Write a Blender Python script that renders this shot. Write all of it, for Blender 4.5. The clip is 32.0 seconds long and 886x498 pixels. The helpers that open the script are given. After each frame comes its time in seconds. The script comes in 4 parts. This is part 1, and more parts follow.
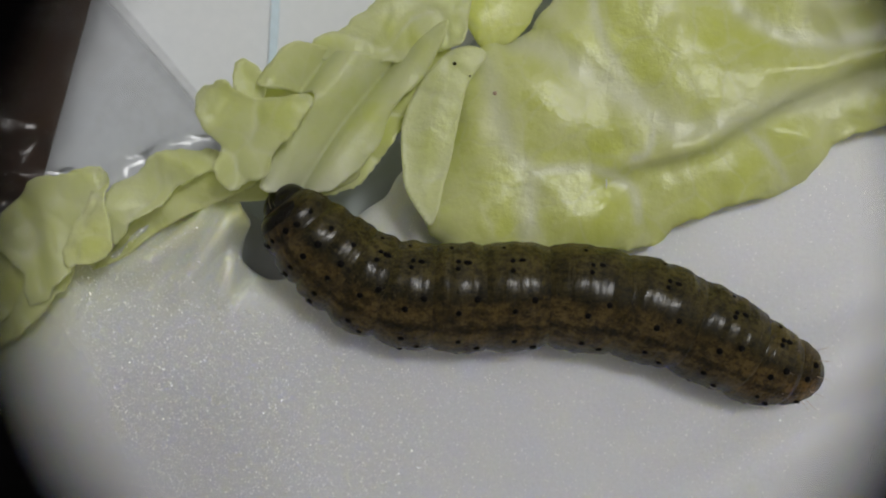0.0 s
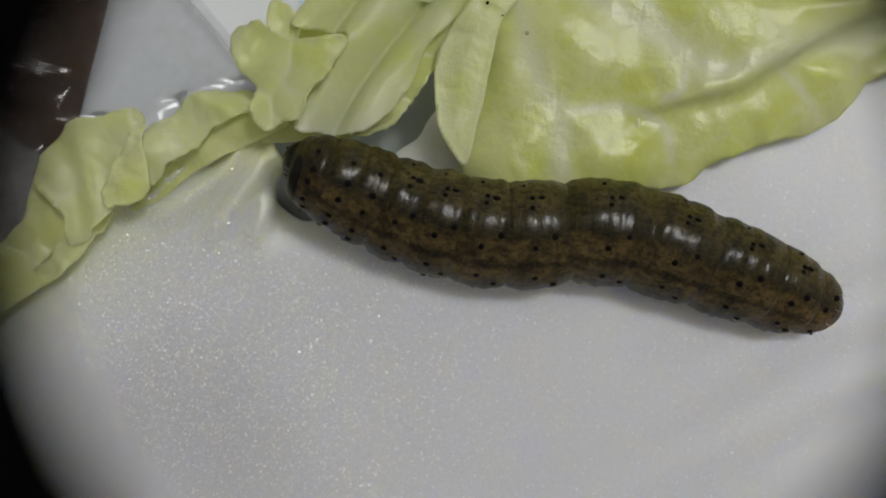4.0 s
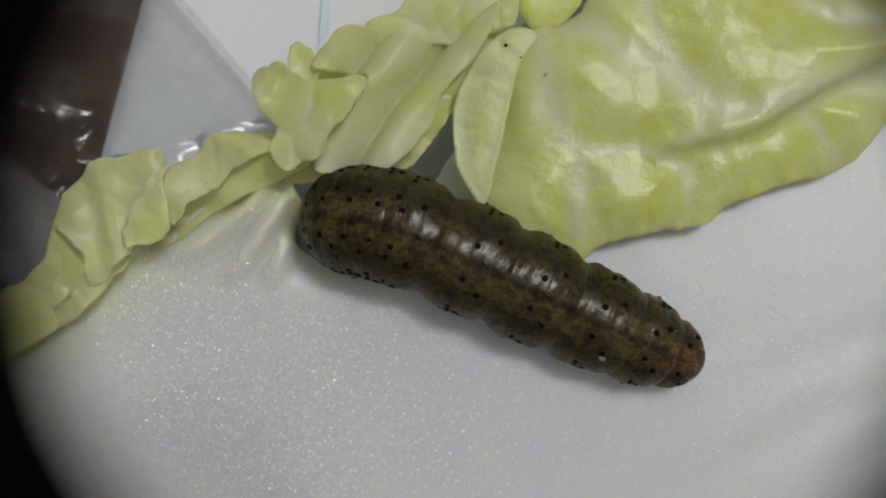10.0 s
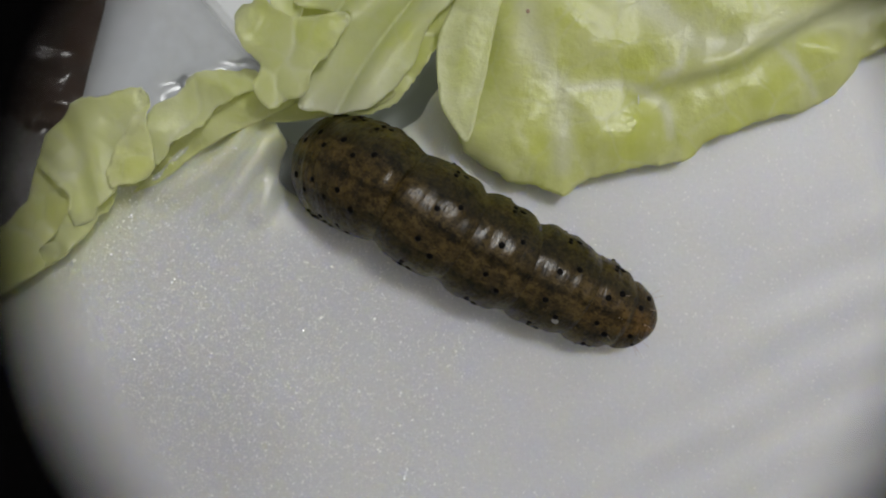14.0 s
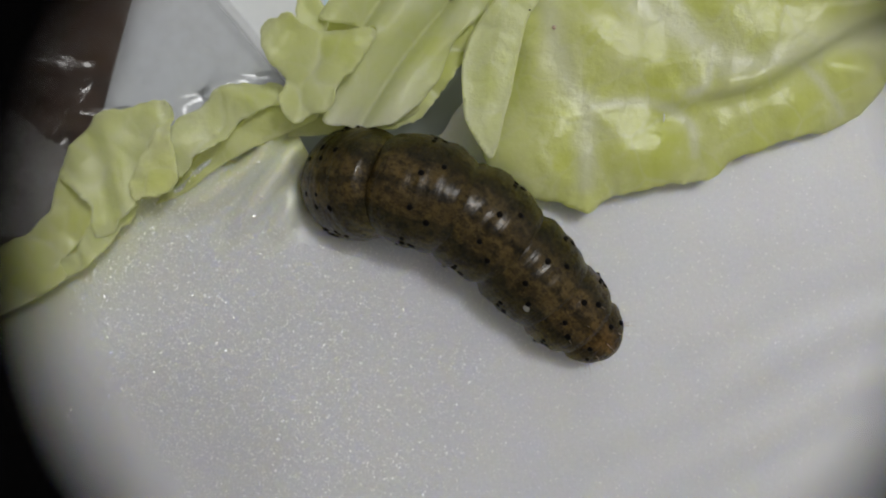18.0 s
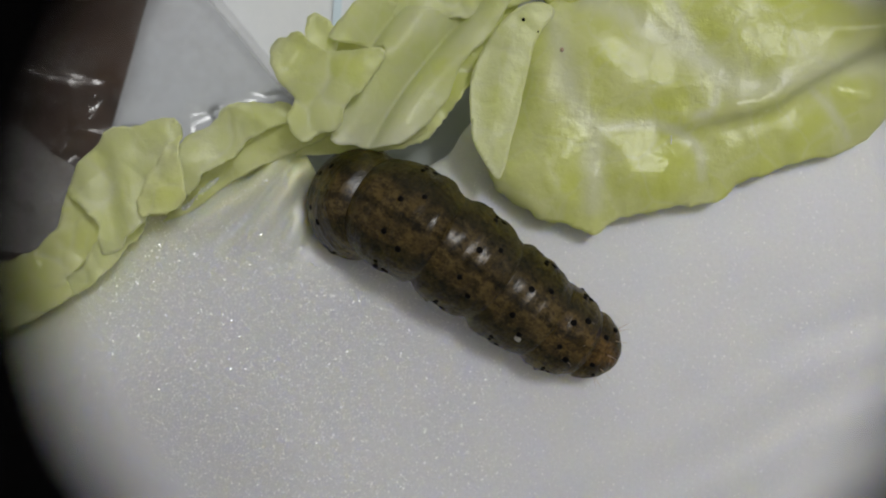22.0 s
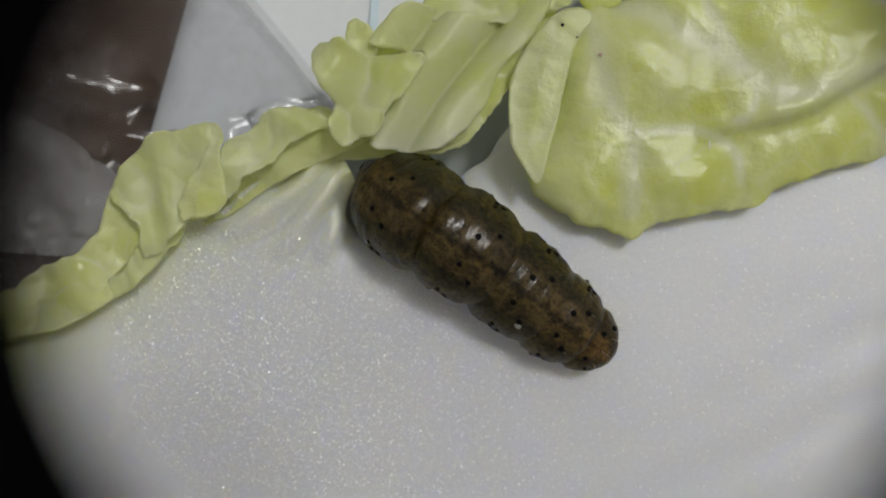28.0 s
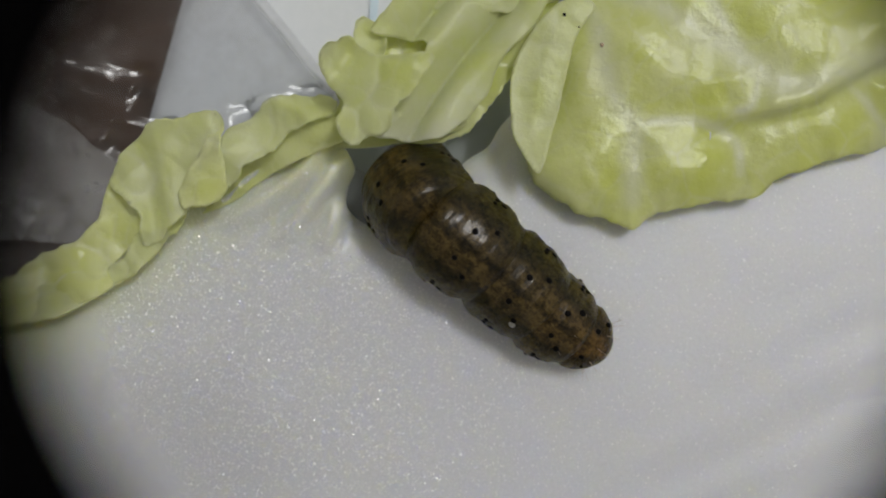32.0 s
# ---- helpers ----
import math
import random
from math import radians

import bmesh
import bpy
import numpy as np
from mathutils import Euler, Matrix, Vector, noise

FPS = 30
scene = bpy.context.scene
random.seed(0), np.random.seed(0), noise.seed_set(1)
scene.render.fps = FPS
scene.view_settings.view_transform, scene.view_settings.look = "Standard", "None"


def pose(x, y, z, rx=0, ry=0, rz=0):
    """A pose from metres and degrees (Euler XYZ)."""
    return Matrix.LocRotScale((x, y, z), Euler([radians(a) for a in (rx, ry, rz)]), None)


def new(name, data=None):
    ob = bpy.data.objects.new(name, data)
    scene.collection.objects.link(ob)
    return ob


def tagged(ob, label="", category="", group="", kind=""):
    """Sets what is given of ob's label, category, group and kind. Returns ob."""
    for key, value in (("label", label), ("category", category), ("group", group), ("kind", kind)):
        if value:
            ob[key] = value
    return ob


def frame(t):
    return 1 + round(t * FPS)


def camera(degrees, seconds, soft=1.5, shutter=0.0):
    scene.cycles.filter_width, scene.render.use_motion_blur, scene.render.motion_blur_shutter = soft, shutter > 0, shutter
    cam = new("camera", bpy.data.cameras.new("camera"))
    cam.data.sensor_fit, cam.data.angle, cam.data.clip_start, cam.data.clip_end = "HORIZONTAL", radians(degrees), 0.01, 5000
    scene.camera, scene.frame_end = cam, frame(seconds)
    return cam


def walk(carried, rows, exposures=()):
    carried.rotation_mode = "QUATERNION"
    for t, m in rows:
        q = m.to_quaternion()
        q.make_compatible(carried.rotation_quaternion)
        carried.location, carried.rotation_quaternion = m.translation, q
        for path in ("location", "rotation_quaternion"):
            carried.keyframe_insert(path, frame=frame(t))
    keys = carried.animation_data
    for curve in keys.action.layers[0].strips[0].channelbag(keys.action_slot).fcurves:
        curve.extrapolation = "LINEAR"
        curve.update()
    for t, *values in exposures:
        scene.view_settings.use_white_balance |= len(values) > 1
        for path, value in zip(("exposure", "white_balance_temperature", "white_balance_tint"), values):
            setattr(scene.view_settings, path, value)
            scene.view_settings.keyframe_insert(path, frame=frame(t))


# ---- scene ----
MM = 0.001

# ---- camera ----
cam = camera(45, 32.0, 1.9)
cam.data.dof.use_dof = True
cam.data.dof.focus_distance = 65 * MM
cam.data.dof.aperture_fstop = 31

PATH = [
    (0.0, 1.38, 3.68, 68.00, 1.01, -0.84, -0.18),
    (0.5, 1.26, 3.75, 67.83, 1.16, -0.70, -0.53),
    (1.0, 1.25, 3.31, 67.70, 1.78, -0.33, -0.24),
    (1.5, 1.20, 3.19, 67.75, 1.55, 0.05, -0.46),
    (2.0, 1.04, 2.90, 67.88, 0.84, -0.05, -0.71),
    (2.5, 1.09, 2.94, 68.24, -0.23, -0.14, -0.81),
    (3.0, 0.70, 2.64, 68.48, -0.75, -0.24, -0.46),
    (3.5, 0.55, 2.62, 68.62, -1.05, 0.17, -0.37),
    (5.5, -0.02, 3.19, 68.61, -2.51, -0.09, -0.57),
    (6.0, -0.19, 2.90, 68.88, -2.77, -0.46, -0.36),
    (6.5, 0.44, 2.52, 69.21, -2.56, -0.50, -0.32),
    (7.0, 0.72, 2.04, 68.99, -2.01, -0.66, -0.55),
    (7.5, 0.87, 1.95, 69.00, -1.86, -0.40, -0.42),
    (8.0, 0.62, 1.92, 68.97, -1.69, -0.34, -0.43),
    (8.5, 0.30, 2.49, 69.00, -1.90, -0.50, -0.45),
    (9.0, 0.81, 2.19, 68.77, -0.94, 0.12, -0.42),
    (9.5, 0.69, 1.75, 68.66, 0.30, 0.69, -0.27),
    (10.0, 0.00, 1.77, 68.63, 1.60, 0.74, -0.33),
    (10.5, -0.27, 1.66, 68.57, 2.12, 0.83, -0.44),
    (11.0, -0.78, 1.57, 68.50, 2.24, 0.71, -0.50),
    (11.5, -0.81, 1.22, 68.61, 1.89, 0.69, -0.65),
    (12.0, -0.83, 1.27, 68.96, 0.61, 0.38, -0.79),
    (12.5, -0.89, 1.23, 69.34, -0.73, -0.14, -0.89),
    (13.0, -0.73, 0.85, 69.24, -0.99, -0.26, -0.76),
    (13.5, -0.57, 0.71, 69.24, -0.91, -0.42, -0.86),
    (15.5, -0.57, 1.33, 69.24, -1.03, -0.71, -0.59),
    (16.0, -0.78, 1.42, 69.08, -1.03, -0.58, -0.11),
    (16.5, -1.22, 1.55, 68.99, -0.97, -0.58, 0.23),
    (17.0, -1.47, 1.76, 68.91, -0.86, -0.43, 0.15),
    (17.5, -1.68, 1.75, 68.85, -0.77, -0.37, 0.02),
    (18.0, -1.72, 1.47, 68.92, -0.65, -0.34, -0.18),
    (18.5, -1.70, 1.58, 68.97, -0.61, -0.30, -0.20),
    (19.0, -1.17, 0.61, 68.85, 0.31, 0.14, -0.18),
    (19.5, -1.37, 0.74, 68.89, 0.23, 0.01, -0.01),
    (20.0, -1.49, 0.84, 68.89, 0.29, 0.01, 0.01),
    (20.5, -1.54, 1.04, 69.13, 0.03, -0.23, 0.09),
    (21.0, -1.77, 1.06, 69.16, 0.03, -0.43, 0.46),
    (21.5, -1.89, 1.21, 68.97, 0.28, -0.21, 0.47),
    (22.0, -1.89, 1.19, 68.93, 0.66, -0.14, 0.37),
    (22.5, -2.01, 1.10, 69.05, 0.66, -0.22, 0.33),
    (23.0, -2.23, 1.36, 68.95, 0.42, -0.39, 0.46),
    (23.5, -2.48, 1.44, 69.07, 0.71, -0.30, 1.00),
    (24.0, -2.62, 1.82, 69.06, 0.94, 0.00, 1.01),
    (24.5, -2.98, 1.96, 69.00, 0.76, 0.09, 1.07),
    (25.0, -3.36, 1.74, 68.95, 0.84, 0.16, 0.99),
    (25.5, -3.34, 1.74, 68.90, 0.87, 0.45, 0.94),
    (27.5, -3.44, 1.17, 69.24, 1.03, 0.55, 0.79),
    (28.0, -3.34, 0.80, 69.16, 1.21, 0.66, 0.53),
    (28.5, -3.11, 0.82, 69.28, 0.82, 0.48, 0.66),
    (29.0, -3.19, 1.31, 69.36, 0.14, 0.27, 0.86),
    (29.5, -3.33, 1.38, 69.32, 0.40, 0.35, 0.78),
    (30.0, -3.68, 1.53, 69.26, 0.25, 0.28, 0.66),
    (30.5, -4.13, 1.49, 69.25, 0.19, 0.10, 0.54),
    (31.0, -4.01, 1.35, 69.10, 0.34, 0.35, 0.44),
    (31.5, -3.90, 1.25, 69.22, 0.22, 0.26, 0.54),
    (32.0, -4.03, 1.33, 69.29, 0.17, 0.10, 0.78),
]
VIEW = [(t, pose(x * MM, y * MM, z * MM, rx, ry, rz)) for t, x, y, z, rx, ry, rz in PATH]
walk(cam, VIEW, [(0.0, -0.24), (1.5, -0.24), (3.5, -0.19), (7.0, -0.15), (32.0, -0.15)])

# ---- light: one soft room lamp above, and the pale room that throws it back ----
world = bpy.data.worlds.new("room_air")
world.use_nodes = True
world.node_tree.nodes["Background"].inputs[0].default_value = (0.80, 0.86, 0.95, 1)
world.node_tree.nodes["Background"].inputs[1].default_value = 0.05
scene.world = world
lamp_data = bpy.data.lights.new("room_lamp", "POINT")
lamp_data.shadow_soft_size, lamp_data.energy, lamp_data.color = 0.10, 24.0, (1.0, 1.0, 0.99)
room_lamp = new("room_lamp", lamp_data)
room_lamp.location = (0.40, 0.36, 1.27)


# ---- materials ----
class Nodes:
    """Wires the nodes of one material."""

    def __init__(self, name):
        self.m = bpy.data.materials.new(name)
        self.m.use_nodes = True
        self.t = self.m.node_tree
        self.t.nodes.clear()
        self.out = self.t.nodes.new("ShaderNodeOutputMaterial")

    def add(self, kind, **values):
        n = self.t.nodes.new("ShaderNode" + kind)
        for key, v in values.items():
            if key == "blend":
                n.blend_type = v
            elif key == "op":
                n.operation = v
            elif key == "dtype":
                n.data_type = v
            elif key == "feature":
                n.feature = v
            elif key == "attr":
                n.attribute_name = v
        return n

    def put(self, socket, v):
        if isinstance(v, bpy.types.NodeSocket):
            self.t.links.new(v, socket)
        else:
            socket.default_value = v

    def math(self, op, a, b=0.0, c=None):
        n = self.add("Math", op=op)
        self.put(n.inputs[0], a)
        self.put(n.inputs[1], b)
        if c is not None:
            self.put(n.inputs[2], c)
        return n.outputs[0]

    def noise(self, scale, detail=4.0, rough=0.55, coord=None):
        n = self.add("TexNoise")
        n.inputs["Scale"].default_value, n.inputs["Detail"].default_value, n.inputs["Roughness"].default_value = scale, detail, rough
        self.put(n.inputs["Vector"], coord if coord else self.coord())
        return n.outputs["Fac"]

    def coord(self, which="Object"):
        return self.add("TexCoord").outputs[which]

    def ramp(self, fac, *stops):
        n = self.add("ValToRGB")
        while len(n.color_ramp.elements) < len(stops):
            n.color_ramp.elements.new(0.5)
        for e, (at, colour) in zip(n.color_ramp.elements, stops):
            e.position = at
            e.color = (*colour, 1) if len(colour) == 3 else colour
        self.put(n.inputs[0], fac)
        return n.outputs[0]

    def mix(self, fac, a, b, blend="MIX"):
        n = self.add("Mix", dtype="RGBA", blend=blend)
        self.put(n.inputs[0], fac)
        self.put(n.inputs[6], (*a, 1) if isinstance(a, tuple) else a)
        self.put(n.inputs[7], (*b, 1) if isinstance(b, tuple) else b)
        return n.outputs[2]

    def bump(self, height, strength, distance):
        n = self.add("Bump")
        n.inputs["Strength"].default_value, n.inputs["Distance"].default_value = strength, distance
        self.put(n.inputs["Height"], height)
        return n.outputs[0]

    def skin(self, colour, rough=0.5, normal=None, **more):
        n = self.add("BsdfPrincipled")
        self.put(n.inputs["Base Color"], (*colour, 1) if isinstance(colour, tuple) else colour)
        self.put(n.inputs["Roughness"], rough)
        if normal:
            self.put(n.inputs["Normal"], normal)
        for key, v in more.items():
            self.put(n.inputs[key.replace("_", " ")], v)
        return n.outputs[0]

    def blend(self, fac, a, b):
        n = self.add("MixShader")
        self.put(n.inputs[0], fac)
        self.put(n.inputs[1], a)
        self.put(n.inputs[2], b)
        return n.outputs[0]

    def done(self, shader):
        self.t.links.new(shader, self.out.inputs[0])
        return self.m


def plain(name, colour, rough=0.5, grain=0.15, scale=900.0, **more):
    n = Nodes(name)
    f = n.noise(scale)
    c = n.mix(f, tuple(v * (1 - grain) for v in colour), tuple(min(1, v * (1 + grain)) for v in colour))
    return n.done(n.skin(c, rough, n.bump(f, 0.3, 0.00005), **more))


def make_rib():
    """The wet white flesh of the leaf's rib, greening towards the blade, with skin cells that catch the lamp."""
    n = Nodes("white_leaf_rib")
    obj = n.coord()
    soft = n.noise(120, 3, 0.5, obj)
    grain = n.noise(2600, 3, 0.6, obj)
    colour = n.mix(soft, (0.638, 0.648, 0.672), (0.693, 0.703, 0.728))
    cell = n.ramp(n.noise(3600, 3, 0.7, obj), (0.36, (0.955, 0.955, 0.95)), (0.62, (1.0, 1.0, 1.0)))
    colour = n.mix(1.0, colour, cell, "MULTIPLY")
    green = n.add("Attribute", attr="green").outputs["Fac"]
    colour = n.mix(n.math("MULTIPLY", green, n.math("MULTIPLY_ADD", n.noise(420, 3, 0.6, obj), 0.7, 0.45)), colour, (0.76, 0.80, 0.30))
    # the flakes are stronger towards the low end of x
    xyz = n.add("SeparateXYZ")
    n.put(xyz.inputs[0], obj)
    flake_fade = n.ramp(n.math("ADD", n.math("MULTIPLY_ADD", xyz.outputs[0], -22.0, 0.42), n.math("MULTIPLY_ADD", n.noise(90, 3, 0.6, obj), 0.5, -0.25)), (0.0, (0.22, 0.22, 0.22)), (1.0, (1, 1, 1)))
    normal = n.bump(grain, 0.25, 0.00006)
    shader = n.skin(colour, 0.42, normal, Specular_IOR_Level=0.75, Subsurface_Weight=1.0, Subsurface_Radius=(1.0, 0.88, 0.40), Subsurface_Scale=0.0016)
    for scale, share, rough, seed in ((9800, 0.17, 0.33, 0.0), (6000, 0.05, 0.22, 0.37)):
        cells = n.add("TexVoronoi")
        cells.inputs["Scale"].default_value = scale
        moved = n.add("VectorMath", op="ADD")
        n.put(moved.inputs[0], obj)
        moved.inputs[1].default_value = (seed, seed, seed)
        n.put(cells.inputs["Vector"], moved.outputs[0])
        tilt = n.add("VectorMath", op="MULTIPLY_ADD")
        n.put(tilt.inputs[0], cells.outputs["Color"])
        tilt.inputs[1].default_value, tilt.inputs[2].default_value = (1.3, 1.3, 0), (-0.65, -0.65, 1)
        unit = n.add("VectorMath", op="NORMALIZE")
        n.put(unit.inputs[0], tilt.outputs[0])
        flake = n.add("BsdfGlossy")
        flake.inputs["Roughness"].default_value = rough
        flake.inputs["Color"].default_value = (0.95, 0.95, 0.95, 1)
        n.put(flake.inputs["Normal"], unit.outputs[0])
        near = n.math("LESS_THAN", cells.outputs["Distance"], 0.40)
        shader = n.blend(n.math("MULTIPLY", n.math("MULTIPLY", near, share), flake_fade), shader, flake.outputs[0])
    return n.done(shader)


def make_leaf(name, pale, deep, vein, gloss_rough=0.24, lets_through=0.30):
    n = Nodes(name)
    obj = n.coord()
    f = n.noise(240, 4, 0.6, obj)
    fine = n.noise(2600, 3, 0.6, obj)
    rib = n.add("Attribute", attr="vein").outputs["Fac"]
    # the net of small veins between the ribs
    bent = n.add("VectorMath", op="ADD")
    n.put(bent.inputs[0], obj)
    drift = n.add("TexNoise")
    drift.inputs["Scale"].default_value = 300
    n.put(drift.inputs["Vector"], obj)
    small = n.add("VectorMath", op="SCALE")
    n.put(small.inputs[0], drift.outputs["Color"])
    small.inputs["Scale"].default_value = 0.0022
    n.put(bent.inputs[1], small.outputs[0])
    net = n.add("TexVoronoi", feature="DISTANCE_TO_EDGE")
    net.inputs["Scale"].default_value = 330
    n.put(net.inputs["Vector"], bent.outputs[0])
    lines = n.ramp(net.outputs["Distance"], (0.0, (1, 1, 1)), (0.065, (0, 0, 0)))
    c = n.mix(n.ramp(f, (0.30, (0, 0, 0)), (0.70, (1, 1, 1))), deep, pale)
    c = n.mix(n.math("MULTIPLY", lines, 0.16), c, vein)
    c = n.mix(n.math("MULTIPLY", rib, 0.6), c, vein)
    c = n.mix(n.math("MULTIPLY", fine, 0.12), c, tuple(v * 0.75 for v in deep))
    blister = n.ramp(net.outputs["Distance"], (0.0, (0, 0, 0)), (0.30, (1, 1, 1)))
    height = n.math("ADD", n.math("MULTIPLY", fine, 0.14), n.math("ADD", n.noise(800, 5, 0.65, obj), n.math("MULTIPLY", blister, 0.28)))
    normal = n.bump(height, 0.42, 0.00021)
    gloss = n.skin(c, n.math("MULTIPLY_ADD", f, 0.22, gloss_rough - 0.04), normal, Specular_IOR_Level=0.5, Subsurface_Weight=0.35, Subsurface_Radius=(1.0, 1.0, 0.4), Subsurface_Scale=0.0010)
    through_light = n.add("BsdfTranslucent")
    n.put(through_light.inputs["Color"], c)
    n.put(through_light.inputs["Normal"], normal)
    return n.done(n.blend(lets_through, gloss, through_light.outputs[0]))


def make_skin(name, tone=(1, 1, 1)):
    n = Nodes(name)
    obj = n.coord()
    xyz = n.add("SeparateXYZ")
    n.put(xyz.inputs[0], obj)
    each = n.add("ObjectInfo").outputs["Random"]
    moved = n.add("VectorMath", op="ADD")
    n.put(moved.inputs[0], obj)
    n.put(moved.inputs[1], each)
    own = moved.outputs[0]
    round_it = n.math("ARCTAN2", n.math("ABSOLUTE", xyz.outputs[1]), xyz.outputs[2])
    wander = n.math("MULTIPLY_ADD", n.noise(800, 5, 0.75, own), 0.20, -0.10)
    at = n.math("ADD", n.math("DIVIDE", round_it, math.pi), wander)
    band = n.ramp(at, (0.0, (0.040, 0.029, 0.010)), (0.012, (0.046, 0.034, 0.011)), (0.04, (0.118, 0.086, 0.040)), (0.14, (0.104, 0.077, 0.035)),
                  (0.19, (0.036, 0.029, 0.010)), (0.27, (0.046, 0.040, 0.013)), (0.33, (0.074, 0.062, 0.022)), (0.44, (0.100, 0.088, 0.032)), (0.64, (0.125, 0.110, 0.036)))
    streak = n.add("Mapping")
    streak.inputs["Scale"].default_value = (0.7, 1, 1)
    n.put(streak.inputs["Vector"], own)
    speck = n.noise(2900, 6, 0.8, streak.outputs[0])
    mottle = n.ramp(speck, (0.41, (0.26, 0.27, 0.25)), (0.56, (1.25, 1.22, 1.15)))
    c = n.mix(0.9, band, mottle, "MULTIPLY")
    blotch = n.ramp(n.noise(620, 4, 0.65, own), (0.38, (0.42, 0.43, 0.40)), (0.58, (1, 1, 1)))
    c = n.mix(0.9, c, blotch, "MULTIPLY")
    flecks = n.ramp(n.noise(6500, 2, 0.5, own), (0.62, (0, 0, 0)), (0.72, (1, 1, 1)))
    c = n.mix(n.math("MULTIPLY", flecks, 0.22), c, (0.26, 0.21, 0.11))
    c = n.mix(1.0, c, tuple(v * k for v, k in zip(tone, (0.79, 0.73, 0.49))), "MULTIPLY")
    stretch = n.add("Mapping")
    stretch.inputs["Scale"].default_value = (4.5, 1, 1)
    n.put(stretch.inputs["Vector"], own)
    height = n.math("ADD", n.noise(700, 4, 0.6, stretch.outputs[0]), n.math("MULTIPLY", speck, 0.35))
    height = n.math("ADD", height, n.noise(520, 2, 0.5, own))
    normal = n.bump(height, 0.8, 0.00036)
    wet = n.bump(height, 0.22, 0.00016)
    return n.done(n.skin(c, n.math("MULTIPLY_ADD", speck, 0.3, 0.32), normal, Specular_IOR_Level=0.06, Subsurface_Weight=0.4, Subsurface_Radius=(1.0, 0.8, 0.3), Subsurface_Scale=0.0008, Coat_Weight=n.math("MULTIPLY_ADD", n.noise(400, 2, 0.5, own), 0.6, 0.16), Coat_Roughness=0.17, Coat_Normal=wet))


def make_film(name, cloudy):
    n = Nodes(name)
    clear = n.add("BsdfTransparent")
    clear.inputs[0].default_value = (0.82, 0.825, 0.835, 1)
    shine = n.add("BsdfGlossy")
    shine.inputs["Roughness"].default_value = 0.19
    n.put(shine.inputs["Normal"], n.bump(n.noise(900, 3, 0.6), 0.12, 0.0003))
    haze = n.add("BsdfDiffuse")
    haze.inputs[0].default_value = (0.8, 0.8, 0.8, 1)
    fres = n.add("Fresnel")
    fres.inputs[0].default_value = 1.5
    body = n.blend(n.math("MAXIMUM", n.math("MULTIPLY_ADD", n.noise(75, 6, 0.7), 1.05, cloudy - 0.15), 0.0), clear.outputs[0], haze.outputs[0])
    return n.done(n.blend(n.math("MULTIPLY_ADD", fres.outputs[0], 1.6, -0.025), body, shine.outputs[0]))


def make_table():
    n = Nodes("dark_brown_wood")
    stretch = n.add("Mapping")
    stretch.inputs["Scale"].default_value = (1, 9, 1)
    n.put(stretch.inputs["Vector"], n.coord())
    f = n.noise(40, 6, 0.6, stretch.outputs[0])
    c = n.mix(f, (0.050, 0.027, 0.015), (0.125, 0.068, 0.038))
    return n.done(n.skin(c, 0.45, n.bump(f, 0.2, 0.0003)))


def make_paper():
    n = Nodes("ruled_white_paper")
    f = n.noise(1500, 4, 0.6)
    c = n.mix(f, (0.74, 0.77, 0.79), (0.82, 0.84, 0.855))
    return n.done(n.skin(c, 0.75, n.bump(f, 0.25, 0.00004)))


RIB = make_rib()
LEAF = make_leaf("cabbage_leaf", (0.84, 0.87, 0.41), (0.73, 0.795, 0.15), (0.90, 0.91, 0.70), 0.20, 0.30)
LEAF_PALE = make_leaf("pale_cabbage_leaf", (0.85, 0.88, 0.54), (0.76, 0.82, 0.22), (0.92, 0.93, 0.72), 0.26, 0.42)
SKIN = make_skin("caterpillar_skin")
TAIL_SKIN = make_skin("caterpillar_tail_skin", (1.38, 1.17, 0.95))
REAR_SKIN = make_skin("caterpillar_rear_skin", (1.18, 1.10, 1.0))
NECK_SKIN = make_skin("caterpillar_neck_skin", (0.75, 0.72, 0.7))
SCAR = plain("pale_scar", (0.24, 0.23, 0.19), 0.35, 0.3, 4000)
SHIELD = plain("neck_shield_skin", (0.007, 0.006, 0.004), 0.26, 0.8, 3000, Specular_IOR_Level=0.2)
HEAD_SKIN = plain("caterpillar_head_capsule", (0.007, 0.006, 0.004), 0.25, 0.5, 2500, Specular_IOR_Level=0.3)
SPOT = plain("black_wart", (0.004, 0.0035, 0.003), 0.5, Specular_IOR_Level=0.05)
LEG_SKIN = plain("leg_skin", (0.10, 0.085, 0.04), 0.4, 0.3)
HAIR = plain("pale_hair", (0.45, 0.33, 0.22), 0.4)
FILM = make_film("clear_plastic_film", -0.29)
FILM_HAZE = make_film("cloudy_plastic_film", -0.17)
TABLE = make_table()
PAPER = make_paper()
BLUE_LINE = plain("blue_ruling_ink", (0.65, 0.78, 0.86), 0.7)
# grey that carries the shade of the gap under the rib
GREY = plain("shade_grey", (0.35, 0.39, 0.38), 0.35, 0.06, 400)
GRAIN = plain("glassy_grain", (0.94, 0.94, 0.93), 0.35, 0.02, Metallic=0.38, Specular_IOR_Level=1.0)
WALL = plain("pale_wall_paint", (0.70, 0.69, 0.68), 0.8, 0.04, 30)
BLACK = plain("matt_black_plastic", (0.0012, 0.0012, 0.0012), 1.0, 0.1, Specular_IOR_Level=0.02)


